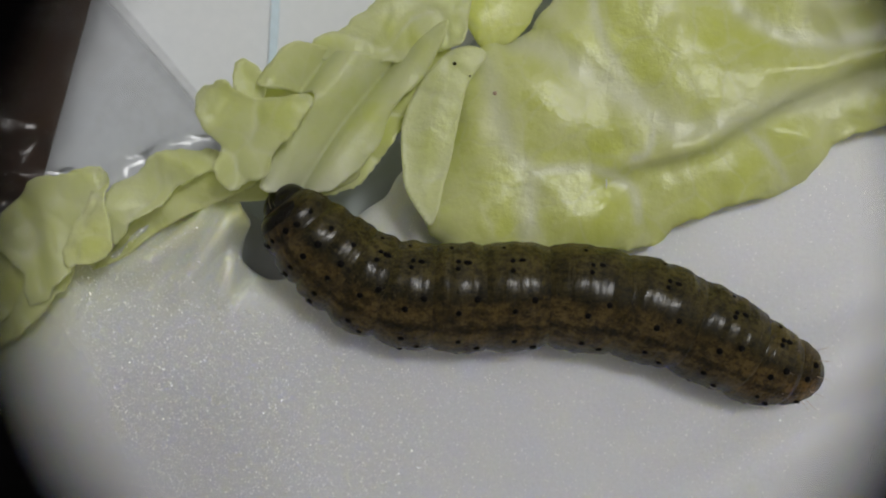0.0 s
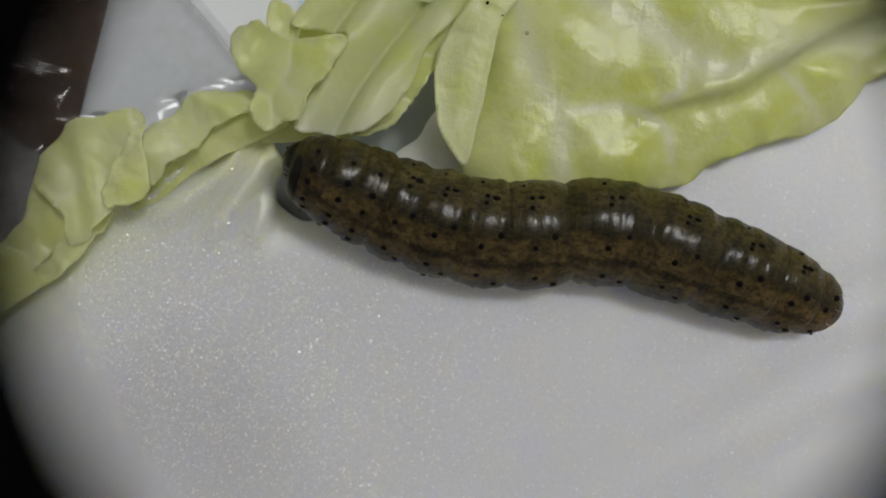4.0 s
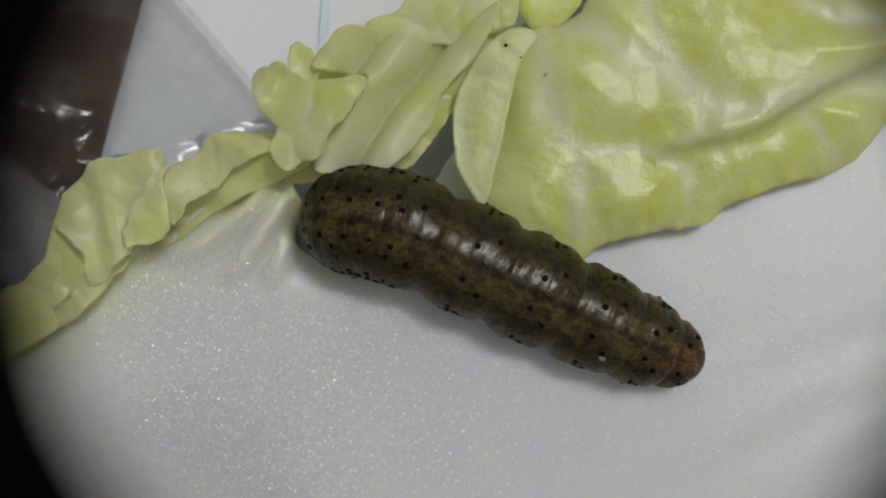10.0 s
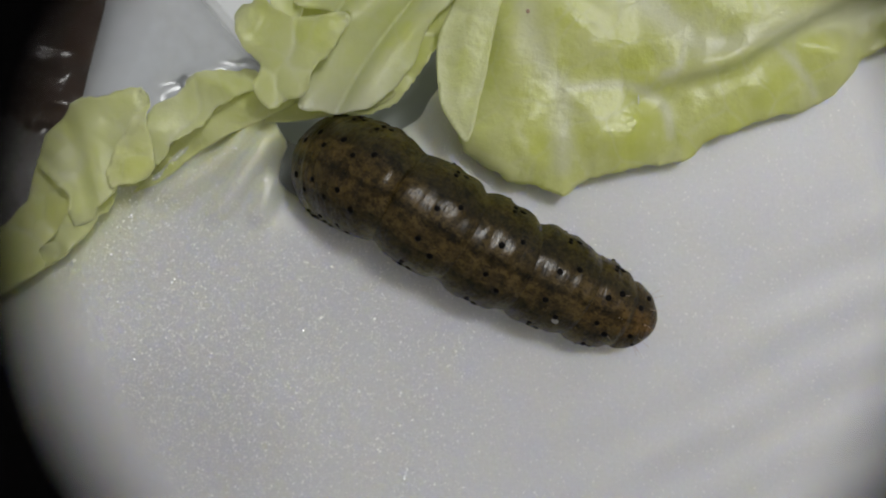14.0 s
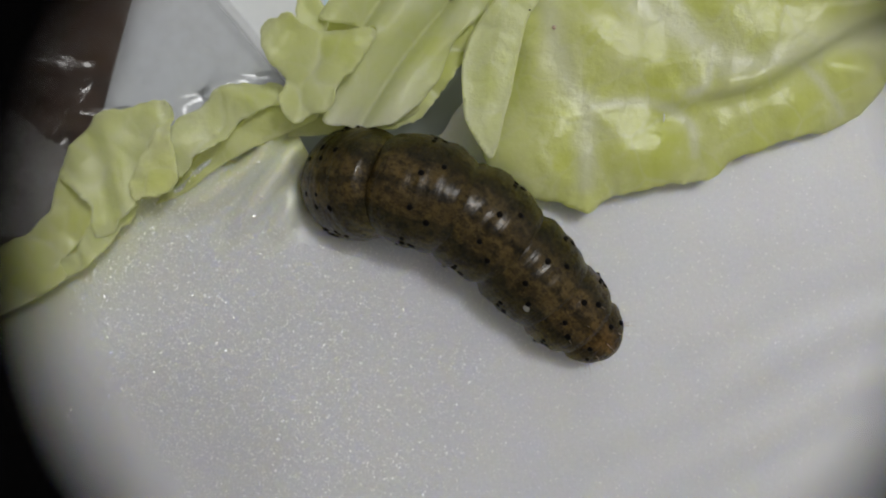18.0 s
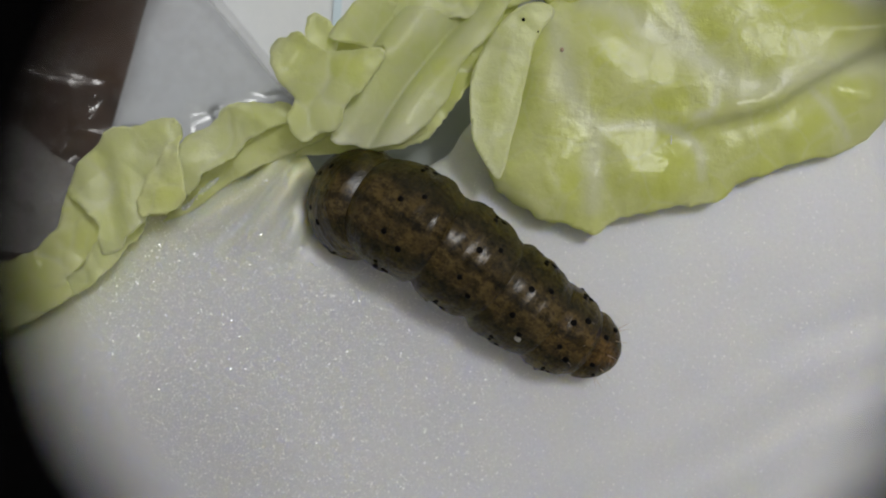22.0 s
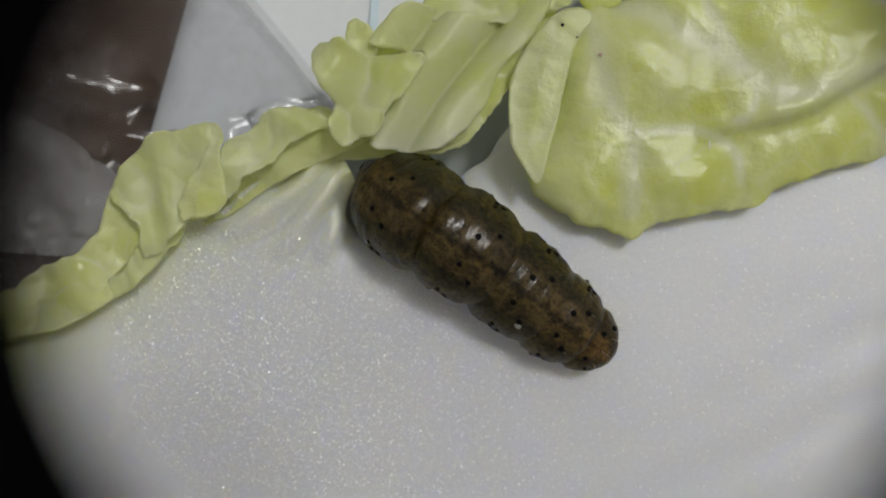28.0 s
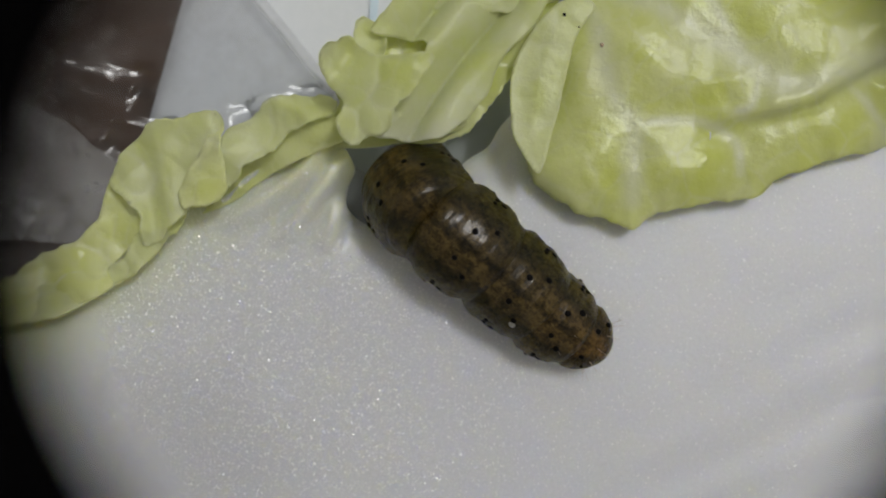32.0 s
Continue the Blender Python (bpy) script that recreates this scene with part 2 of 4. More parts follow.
# ---- building helpers ----
def part(name, mesh, material, parent=None, label=""):
    """One mesh object, under a thing or a part where one is given."""
    if isinstance(mesh, bmesh.types.BMesh):
        data = bpy.data.meshes.new(name)
        mesh.to_mesh(data)
        mesh.free()
        mesh = data
    if not mesh.materials:
        mesh.materials.append(material)
    ob = new(name, mesh)
    ob.parent = parent
    if label:
        ob["label"] = label
    return ob


def smooth_mesh(name, verts, faces):
    me = bpy.data.meshes.new(name)
    me.from_pydata([tuple(v) for v in verts], [], [tuple(f) for f in faces])
    me.polygons.foreach_set("use_smooth", [True] * len(me.polygons))
    me.update()
    return me


def curve_points(points, closed, steps=8):
    """A smooth line through a few control points."""
    p = [np.array(q, float) for q in points]
    n, out = len(p), []
    for i in range(n if closed else n - 1):
        if closed:
            a, b, c, d = p[i - 1], p[i], p[(i + 1) % n], p[(i + 2) % n]
        else:
            a, b, c, d = p[max(i - 1, 0)], p[i], p[i + 1], p[min(i + 2, n - 1)]
        for k in range(steps):
            s = k / steps
            out.append(0.5 * (2 * b + (c - a) * s + (2 * a - 5 * b + 4 * c - d) * s * s + (3 * b - a - 3 * c + d) * s**3))
    if not closed:
        out.append(p[-1])
    return np.array(out)


def line_distance(xy, line):
    """Distance of each point from a polyline, and the nearest point on it."""
    best, near = np.full(len(xy), 1e9), np.zeros((len(xy), 2))
    for a, b in zip(line[:-1], line[1:]):
        ab = b - a
        s = np.clip(((xy - a) @ ab) / max(ab @ ab, 1e-12), 0, 1)
        q = a + s[:, None] * ab
        d = np.linalg.norm(xy - q, axis=1)
        closer = d < best
        best[closer], near[closer] = d[closer], q[closer]
    return best, near


def inside(xy, ring):
    hit = np.zeros(len(xy), bool)
    for a, b in zip(ring, np.roll(ring, -1, axis=0)):
        if a[1] == b[1]:
            continue
        crosses = (a[1] > xy[:, 1]) != (b[1] > xy[:, 1])
        hit ^= crosses & (xy[:, 0] < (b[0] - a[0]) * (xy[:, 1] - a[1]) / (b[1] - a[1]) + a[0])
    return hit


def wavy(xy, size, seed=0.0):
    """Smooth noise in -1..1 over the plane, with waves of about that many millimetres."""
    return np.array([noise.noise((x / size + seed, y / size - seed, seed * 1.7)) for x, y in xy])


def sheet_mesh(name, outline, step, height, thick, veins=(), ragged=0.0, rough_size=1.0, round_off=8, pale_rim=0.0, net=None):
    """A thin sheet inside a smooth outline (millimetres); height(xy, edge) gives its top. Veins are (line, half width)."""
    ring = curve_points(outline, True, round_off)
    if ragged:
        ahead = np.roll(ring, -1, axis=0) - np.roll(ring, 1, axis=0)
        side = np.stack([ahead[:, 1], -ahead[:, 0]], 1) / (np.linalg.norm(ahead, axis=1)[:, None] + 1e-9)
        ring = ring + side * (ragged * (wavy(ring, rough_size, 3.1) + 0.6 * wavy(ring, rough_size * 0.4, 7.7)))[:, None]
    lo, hi = ring.min(0), ring.max(0)
    nx, ny = int((hi[0] - lo[0]) / step) + 2, int((hi[1] - lo[1]) / step) + 2
    gx, gy = np.meshgrid(lo[0] + np.arange(nx) * step, lo[1] + np.arange(ny) * step)
    grid = np.stack([gx.ravel(), gy.ravel()], 1)
    cell = inside(grid + step / 2, ring).reshape(ny, nx)
    cell[-1, :] = cell[:, -1] = False
    iy, ix = np.nonzero(cell)
    used = np.zeros((ny, nx), int)
    for dy in (0, 1):
        for dx in (0, 1):
            np.add.at(used, (iy + dy, ix + dx), 1)
    index = np.full((ny, nx), -1)
    ys, xs = np.nonzero(used)
    index[ys, xs] = np.arange(len(ys))
    xy = grid.reshape(ny, nx, 2)[ys, xs]
    rim = used[ys, xs] < 4
    closed = np.vstack([ring, ring[:1]])
    edge, near = line_distance(xy, closed)
    xy = xy.copy()
    xy[rim] = near[rim]
    edge[rim] = 0
    z = height(xy, edge)
    count = len(xy)
    layers = 2 if thick else 1
    verts = np.vstack([np.c_[xy, z], np.c_[xy, z - thick]][:layers]) * MM
    quads = np.stack([index[iy, ix], index[iy, ix + 1], index[iy + 1, ix + 1], index[iy + 1, ix]], 1)
    faces = [tuple(q) for q in quads] + ([tuple(q[::-1] + count) for q in quads] if thick else [])
    for y, x, q in zip(iy, ix, quads) if thick else ():
        for (dy, dx), (a, b) in (((-1, 0), (0, 1)), ((0, 1), (1, 2)), ((1, 0), (2, 3)), ((0, -1), (3, 0))):
            if not (0 <= y + dy < ny and 0 <= x + dx < nx and cell[y + dy, x + dx]):
                faces.append((q[b], q[a], q[a] + count, q[b] + count))
    me = smooth_mesh(name, verts, faces)
    sides = 2 * len(quads)
    me.polygons.foreach_set("use_smooth", [i < sides for i in range(len(faces))])
    # edge paled by colour, standing in for light through the thin leaf
    rib = pale_rim * np.exp(-edge / 1.3)
    if net:
        rib = np.maximum(rib, net(xy))
    for line, half in veins:
        d, _ = line_distance(xy, curve_points(line, False, 6))
        rib = np.maximum(rib, np.exp(-((d / half) ** 2)))
    me.attributes.new("vein", "FLOAT", "POINT").data.foreach_set("value", np.tile(rib, layers))
    return me


def bump_line(xy, line, half):
    d, _ = line_distance(xy, curve_points(line, False, 6))
    return np.exp(-((d / half) ** 2))


def slab(bm, lo, hi, bevel=0.0):
    r = bmesh.ops.create_cube(bm, size=1)
    for v in r["verts"]:
        v.co = [(l + h) / 2 + c * (h - l) for l, h, c in zip(lo, hi, v.co)]
    if bevel:
        bmesh.ops.bevel(bm, geom=bm.edges[:], offset=bevel, segments=2, affect="EDGES")
    return bm


# ---- the room that closes the place ----
def build_room():
    table = part("table", slab(bmesh.new(), (-0.6, -0.5, -0.040), (0.6, 0.5, -0.010), 0.002), TABLE)
    tagged(table, "dark brown wooden table under the paper", "table", kind="structure")
    for name, lo, hi in (("floor", (-1.5, -1.5, -0.80), (1.5, 1.5, -0.75)), ("ceiling", (-1.5, -1.5, 1.60), (1.5, 1.5, 1.65)),
                         ("wall_north", (-1.5, 1.5, -0.75), (1.5, 1.55, 1.60)), ("wall_south", (-1.5, -1.55, -0.75), (1.5, -1.5, 1.60)),
                         ("wall_east", (1.5, -1.5, -0.75), (1.55, 1.5, 1.60)), ("wall_west", (-1.55, -1.5, -0.75), (-1.5, 1.5, 1.60))):
        tagged(part(name, slab(bmesh.new(), lo, hi), WALL), "plain pale painted " + name.split("_")[0], name.split("_")[0], kind="structure")
    for x in (-0.55, 0.55):
        for y in (-0.45, 0.45):
            part("table_leg", slab(bmesh.new(), (x - 0.03, y - 0.03, -0.75), (x + 0.03, y + 0.03, -0.040)), TABLE, table)


build_room()


# ---- paper, plastic film and the white rib ----
def build_paper():
    outline = [(-21.6, 23.6), (-25.3, 9.3), (-26.8, 0.5), (-16.1, -12.6), (30.1, -12.9), (62.0, 26.0), (50.6, 57.7), (-12.3, 57.2)]
    me = sheet_mesh("ruled_paper", outline, 1.5, lambda xy, e: -6.2 + 0.25 * wavy(xy, 18, 2.0), 0.12, round_off=1)
    paper = part("ruled_paper", me, PAPER)
    tagged(paper, "white notebook paper with faint blue ruled lines", "paper")
    for x in (-10.2, 9.4, 29.0):
        line = part("ruled_line", slab(bmesh.new(), ((x - 0.28) * MM, 13 * MM, -5.9 * MM), ((x + 0.28) * MM, 46 * MM, -5.75 * MM)), BLUE_LINE, paper, "pale blue ruled line")
        line.matrix_basis = pose(0, 0, 0, 0, 0, -3)


FILM_CREASES = [([(-30.3, 14.1), (-27.9, 13.7), (-25.0, 13.4)], 0.55, 0.22), ([(-24.9, 13.1), (-26.1, 11.3), (-27.9, 8.6)], 0.3, 0.16), ([(-28.9, 8.3), (-27.7, 8.1), (-26.5, 7.4)], 0.5, 0.2), ([(-32.4, 4.1), (-30.1, 4.1)], 0.4, 0.18), ([(-32.8, 3.2), (-31.8, 3.1), (-30.7, 3.2)], 0.6, 0.2), ([(-31.2, 2.7), (-28.6, 2.6)], 0.3, 0.16), ([(-20.0, 9.8), (-19.2, 10.7), (-18.1, 11.2)], 0.5, 0.2), ([(-27.1, 10.2), (-25.3, 10.1), (-23.2, 10.3)], 0.35, 0.14), ([(-33.1, 14.9), (-32.1, 15.3), (-31.4, 14.7)], 0.3, 0.16), ([(-17.3, 11.7), (-15.1, 12.4), (-12.4, 12.7)], 0.4, 0.12)]


def film_height(xy, e):
    fold = 0.5 * wavy(xy, 14, 5.0) + 0.10 * np.abs(wavy(xy, 5, 9.0))
    z = -5.0 + fold
    for line, half, high in FILM_CREASES:
        z = z + 0.25 * high * bump_line(xy, line, 0.6 * half) * (0.75 + 0.6 * wavy(xy, 1.3, 3.0))
        # a flat facet beside each crease
        d, _ = line_distance(xy, curve_points(line, False, 8))
        z = z + np.exp(-((d / (1.3 * half)) ** 4)) * ((xy - np.mean(line, axis=0)) @ np.array((-0.25, -0.12))) * (1 + 0.35 * wavy(xy, 1.1, 1.0))
    return z


def build_film():
    film = new("plastic_film")
    tagged(film, "crumpled clear plastic film lying over the paper edge", "plastic film")
    part("film_layer", sheet_mesh("film_layer", [(-51.2, 38.4), (-34.4, 38.6), (-28.0, 31.1), (-21.6, 23.6), (-18.4, 19.8), (-15.4, 16.3), (-13.6, 14.0), (-11.9, 12.2), (-12.9, 8.9), (-7.4, 3.4), (-22.9, -8.5), (-50.4, -12.8)], 0.16, film_height, 0, round_off=3), FILM, film)
    part("folded_layer", sheet_mesh("folded_layer", [(-46.3, 15.4), (-32.2, 10.9), (-28.3, 8.5), (-26.2, 6.7), (-24.0, 2.4), (-29.4, 1.6), (-34.5, 1.8), (-46.1, 1.4)], 0.16, lambda xy, e: film_height(xy, e) + 0.8 + 0.5 * np.exp(-e / 0.5), 0, round_off=3), FILM_HAZE, film, "cloudy doubled fold")
    hem = [(-35.5, 39.2), (-28.6, 31.6), (-22.1, 23.9), (-18.9, 20.1), (-15.9, 16.5), (-14.0, 14.2), (-12.3, 12.3), (-11.6, 12.6), (-13.3, 14.6), (-15.1, 16.8), (-18.2, 20.5), (-21.4, 24.2), (-27.9, 32.0), (-34.6, 39.8)]
    part("hem", sheet_mesh("hem", hem, 0.16, lambda xy, e: film_height(xy, e) + 0.35 + 0.3 * np.abs(wavy(xy, 2.0, 4.0)), 0, round_off=3), FILM_HAZE, film, "doubled edge of the film")


RIDGES = [([(-9.6, 8.4), (-10.8, 6.6), (-12.2, 4.9), (-13.8, 3.0), (-15.0, 1.6)], 0.62, 3.2), ([(-11.4, 8.6), (-12.8, 6.6), (-14.6, 5.2), (-16.6, 3.9), (-18.4, 2.9)], 0.80, 3.0),
          ([(-9.0, 6.9), (-10.1, 4.9), (-11.3, 3.0), (-12.2, 1.4)], 0.55, 2.2), ([(-14.2, 8.2), (-16.0, 6.4), (-18.0, 5.0), (-20.2, 3.6)], 0.8, 1.8)]


def rib_height(xy, e):
    z = 0.10 * wavy(xy, 14, 1.0) + 0.03 * wavy(xy, 4, 4.0)
    inner = (xy[:, 0] > -10.8) & (xy[:, 1] > -4)
    z = z - np.where(inner, 1.3 * np.exp(-e / 0.9), 0)
    # veins that fan out from the blade and sink into the rib
    for line, half, high in RIDGES:
        root, tip = np.array(line[0]), np.array(line[-1])
        along = np.clip(((xy - root) @ (tip - root)) / ((tip - root) @ (tip - root)), 0, 1)
        z = z + high * (1 - along) ** 0.9 * bump_line(xy, line, half)
    # soft swells towards the near corner
    far = np.clip((xy[:, 0] * 0.6 - xy[:, 1] - 10) / 12, 0, 1)
    return z + 0.045 * far * np.sin((xy[:, 1] - xy[:, 0] * 0.45) * 1.5 + wavy(xy, 9, 7.0))


RIB_OUTLINE = [(-57.1, -20.0), (-36.2, -6.4), (-29.9, -2.1), (-26.3, 1.2), (-23.5, 3.9), (-20.3, 6.8), (-15.0, 8.4), (-11.4, 8.5), (-10.0, 6.9), (-10.5, 5.5), (-10.5, 4.2), (-9.7, 3.3), (-8.5, 2.9), (-6.4, 3.5), (-4.2, 5.6), (-2.8, 7.3), (-1.3, 8.3), (-0.6, 9.5), (0.5, 10.7), (2.6, 12.3), (6.6, 15.7), (17.5, 18.6), (68.9, 18.6), (67.2, -61.9), (-56.6, -59.8)]


def build_rib():
    me = sheet_mesh("midrib", RIB_OUTLINE, 0.4, rib_height, 1.0, round_off=4)
    xy = np.array([v.co[:2] for v in me.vertices]) / MM
    blade, _ = line_distance(xy, curve_points([(-34, -5.0), (-26.3, 1.2), (-20.3, 6.8), (-15.0, 8.4), (-11.4, 8.5), (-9.6, 7.6)], False, 6))
    notch, _ = line_distance(xy, curve_points([(-10.2, 6.5), (-10.0, 3.6), (-6.4, 3.5), (-2.8, 7.3), (0.5, 10.7), (6.6, 15.7)], False, 6))
    green = np.maximum(np.exp(-((blade / 3.0) ** 1.4)), 0.22 * np.exp(-notch / 1.5))
    for line, half, _ in RIDGES:
        d, _ = line_distance(xy, curve_points(line, False, 6))
        green = np.maximum(green, 0.85 * np.exp(-(((d - 1.2 * half) / 0.5) ** 2)) * np.exp(-blade / 4.0))
    me.attributes.new("green", "FLOAT", "POINT").data.foreach_set("value", green)
    return part("midrib", me, RIB, None, "broad wet white rib with glistening skin")


def build_shade_sheet():
    # added sheet: its grey darkens the gap in place of shade on the paper
    outline = [(-12.3, 8.7), (-12.9, 3.9), (-10.4, 0.0), (-3.1, 0.0), (1.5, 5.4), (7.0, 16.6), (10.5, 22.0), (9.3, 24.4), (6.2, 20.9), (3.1, 17.8), (0.0, 13.9), (-2.7, 10.4), (-6.2, 8.7)]
    grey = part("plastic_sheet", sheet_mesh("plastic_sheet", outline, 0.6, lambda xy, e: -5.3 + 0.15 * wavy(xy, 6, 3.0), 0.4, round_off=3), GREY)
    tagged(grey, "grey sheet added under the cabbage rib for the shade in its gap", "plastic sheet")


def build_grains():
    """Glistening skin cells on the white rib: tiny flat facets, each tilted its own way."""
    rng = np.random.default_rng(5)
    xy = np.vstack([rng.uniform((-30, -23), (36, 12), (12000, 2)), rng.normal((-14, -6), (9.0, 7.0), (26000, 2)), rng.normal((19, -4), (7, 4), (1200, 2))])
    ring = curve_points(RIB_OUTLINE, True, 4)
    edge, _ = line_distance(xy, np.vstack([ring, ring[:1]]))
    xy = xy[inside(xy, ring) & (edge > 2.0)]
    z = rib_height(xy, np.full(len(xy), 50.0))
    verts, faces = [], []
    for (x, y), h in zip(xy, z):
        size = 0.022 + 0.050 * rng.random() ** 4
        turn = Euler((rng.normal(0, 0.34), rng.normal(0, 0.34), rng.uniform(0, 6.28))).to_matrix()
        n = len(verts)
        for p in ((size, 0, 0), (0, size * 0.8, 0), (-size, 0, 0), (0, -size * 0.7, 0), (0, 0, -size * 0.8)):
            q = turn @ Vector(p)
            verts.append(((x + q.x) * MM, (y + q.y) * MM, (h + size * 0.35 + q.z) * MM))
        faces += [(n, n + 1, n + 2, n + 3), (n, n + 4, n + 1), (n + 1, n + 4, n + 2), (n + 2, n + 4, n + 3), (n + 3, n + 4, n)]
    me = bpy.data.meshes.new("glitter")
    me.from_pydata(verts, [], faces)
    return tagged(part("glitter", me, GRAIN, midrib, "fine glistening cells of the skin"), kind="stuff")


build_paper()
build_shade_sheet()
build_film()
midrib = build_rib()
build_grains()


# ---- cabbage leaves ----
def folds(xy, angle, size, seed):
    a = radians(angle)
    along = xy[:, 0] * math.cos(a) + xy[:, 1] * math.sin(a)
    return np.sin(along / size * 2 * math.pi + 3.2 * wavy(xy, 6, seed)) * (0.7 + 0.9 * wavy(xy, 4, seed + 2))


def flap(name, outline, z, material, parent, swell=0.6, angle=0.0, size=4.0, seed=1.0, lean=(0.0, 0.0), label="", fold=0.3, wrinkle=0.30, pleat=0.0, pale_below=None, ruffle=0.5):
    """One crinkled lobe of a torn leaf: swollen towards its middle, with creases, leaning by lean (rise per millimetre)."""
    ring = np.array(outline, float)
    mid = ring.mean(0)

    def valley(xy):
        bent = xy + 0.9 * np.stack([wavy(xy, 3.0, seed + 11), wavy(xy, 3.0, seed + 17)], 1)
        return np.exp(-6 * np.abs(wavy(bent, 4.0, seed * 3.3))), np.exp(-7 * np.abs(wavy(bent, 1.8, seed * 2.1)))

    def height(xy, e):
        wide, fine = valley(xy)
        crease = wide + 0.4 * fine
        h = z + 0.28 * swell * (1 - np.exp(-e / 2.2)) + 0.22 * np.exp(-e / 0.45) + fold * folds(xy, angle, size, seed) - wrinkle * crease + 0.5 * wavy(xy, 4.4, seed)
        if pleat:
            # long soft pleats with sharper valleys
            a = radians(angle)
            along = xy[:, 0] * math.cos(a) + xy[:, 1] * math.sin(a)
            h = h + pleat * (1.5 * np.abs(np.sin(math.pi * along / size + 0.7 * wavy(xy, 8, seed))) ** 0.8 - 0.9)
        h = h + (xy - mid) @ np.array(lean) + ruffle * np.exp(-e / 0.8) * wavy(xy, 1.6, seed + 5)
        return np.maximum(h, 0.45)

    def paleness(xy):
        wide, fine = valley(xy)
        pale = np.clip(wide**3 * 0.9 + fine**4 * 0.35, 0, 1) * min(wrinkle / 0.2, 1)
        # the blade whitens where it grows out of the rib
        return pale if pale_below is None else np.maximum(pale, 1.5 * np.clip((pale_below - xy[:, 1]) / 3.5, 0, 1))

    return part(name, sheet_mesh(name, outline, 0.17, height, 0.12, [], 0.5 * ruffle, 1.0, pale_rim=0.5, net=paleness), material, parent, label)


def build_big_leaf():
    leaf = new("cabbage_leaf")
    tagged(leaf, "pale yellow-green glossy cabbage leaf with white veins", "leaf")
    veins = [([(7.2, 17.7), (9.5, 16.6), (12.6, 14.8), (15.3, 12.9), (16.7, 11.9), (19.2, 12.3), (20.5, 12.7), (23.7, 13.8), (29.5, 15.2), (34.2, 16.2)], 0.95), ([(5.0, 16.2), (5.6, 13.5), (6.5, 10.9), (7.6, 9.5), (7.6, 7.2), (7.6, 4.7)], 0.75), ([(7.6, 9.5), (9.8, 9.7), (11.5, 9.7), (13.9, 8.6), (14.4, 6.5)], 0.35), ([(15.3, 12.9), (14.8, 10.7), (13.9, 10.3)], 0.3), ([(20.5, 12.6), (22.3, 11.0), (23.8, 9.1)], 0.3), ([(11.6, 22.1), (11.7, 19.3), (12.8, 16.2), (15.3, 12.9)], 0.4), ([(17.8, 23.5), (21.3, 19.0), (25.1, 17.3), (29.6, 18.0)], 0.6)]
    step_line = [(11.2, 9.2), (14.3, 9.8), (18.4, 10.8), (20.5, 12.1), (25.4, 14.7), (30.7, 16.6), (35.9, 18.0)]

    def height(xy, e):
        z = 3.1 + 0.6 * wavy(xy, 9, 1.3) + 0.10 * wavy(xy, 2.6, 4.0) - 0.07 * np.abs(2 * wavy(xy, 2.2, 6.0))
        near = np.full(len(xy), 9.0)
        for line, half in veins:
            d, _ = line_distance(xy, curve_points(line, False, 6))
            near = np.minimum(near, d)
        z = z + 0.42 * (1 - np.exp(-((near / 1.9) ** 2))) * (1 + 0.5 * wavy(xy, 4.2, 8.0))
        d, q = line_distance(xy, curve_points(step_line, False, 6))
        side = np.where(xy[:, 1] > q[:, 1], 1.0, -1.0)
        z = z + 0.9 * side * np.exp(-d / 2.2) * (1 - np.exp(-d / 0.35)) * np.clip((xy[:, 0] - step_line[0][0]) / 5, 0, 1)
        return z - 1.5 * np.exp(-e / 2.0) + 0.5 * np.exp(-e / 1.0) * wavy(xy, 1.6, 2.0)

    outline = [(4.4, 17.1), (3.4, 14.4), (2.4, 9.8), (1.2, 7.5), (1.3, 6.5), (2.1, 5.4), (3.4, 4.5), (4.8, 3.8), (6.0, 3.6), (6.9, 3.3), (7.8, 2.9), (8.7, 3.5), (10.4, 4.2), (12.8, 4.7), (15.4, 5.0), (16.8, 6.2), (19.1, 7.0), (21.8, 7.9), (24.3, 8.5), (25.7, 10.0), (27.0, 11.3), (29.1, 12.3), (38.1, 14.8), (38.2, 26.0), (14.5, 25.9), (10.1, 22.7), (9.3, 20.4), (8.3, 19.0), (7.4, 18.0)]
    part("blade", sheet_mesh("blade", outline, 0.22, height, 0.14, veins, 0.22, 1.2, pale_rim=0.3), LEAF, leaf)
    rolled = [(3.9, 17.0), (5.0, 16.4), (3.9, 14.8), (3.3, 12.5), (2.9, 10.5), (2.4, 8.7), (2.0, 7.0), (1.6, 6.2), (1.0, 6.8), (0.2, 8.2), (-0.1, 9.6), (-0.1, 12.3), (0.8, 14.4), (2.4, 16.4)]
    flap("curled_margin", rolled, 3.9, LEAF_PALE, leaf, 1.6, 75, 6.0, 3.7, (-0.04, 0.0), "paler rolled-over margin", 0.10, 0.10, ruffle=0.08)
    upper = [(3.9, 23.3), (9.9, 23.3), (8.2, 19.5), (7.0, 17.8), (5.9, 17.4), (5.0, 17.3), (4.2, 18.1), (3.8, 19.5)]
    part("upper_lobe", sheet_mesh("upper_lobe", upper, 0.3, lambda xy, e: 2.4 + 0.7 * wavy(xy, 4, 6.0) + 0.4 * (1 - np.exp(-e / 0.8)), 0.3, [], 0.15, 1.3), LEAF, leaf)
    return leaf


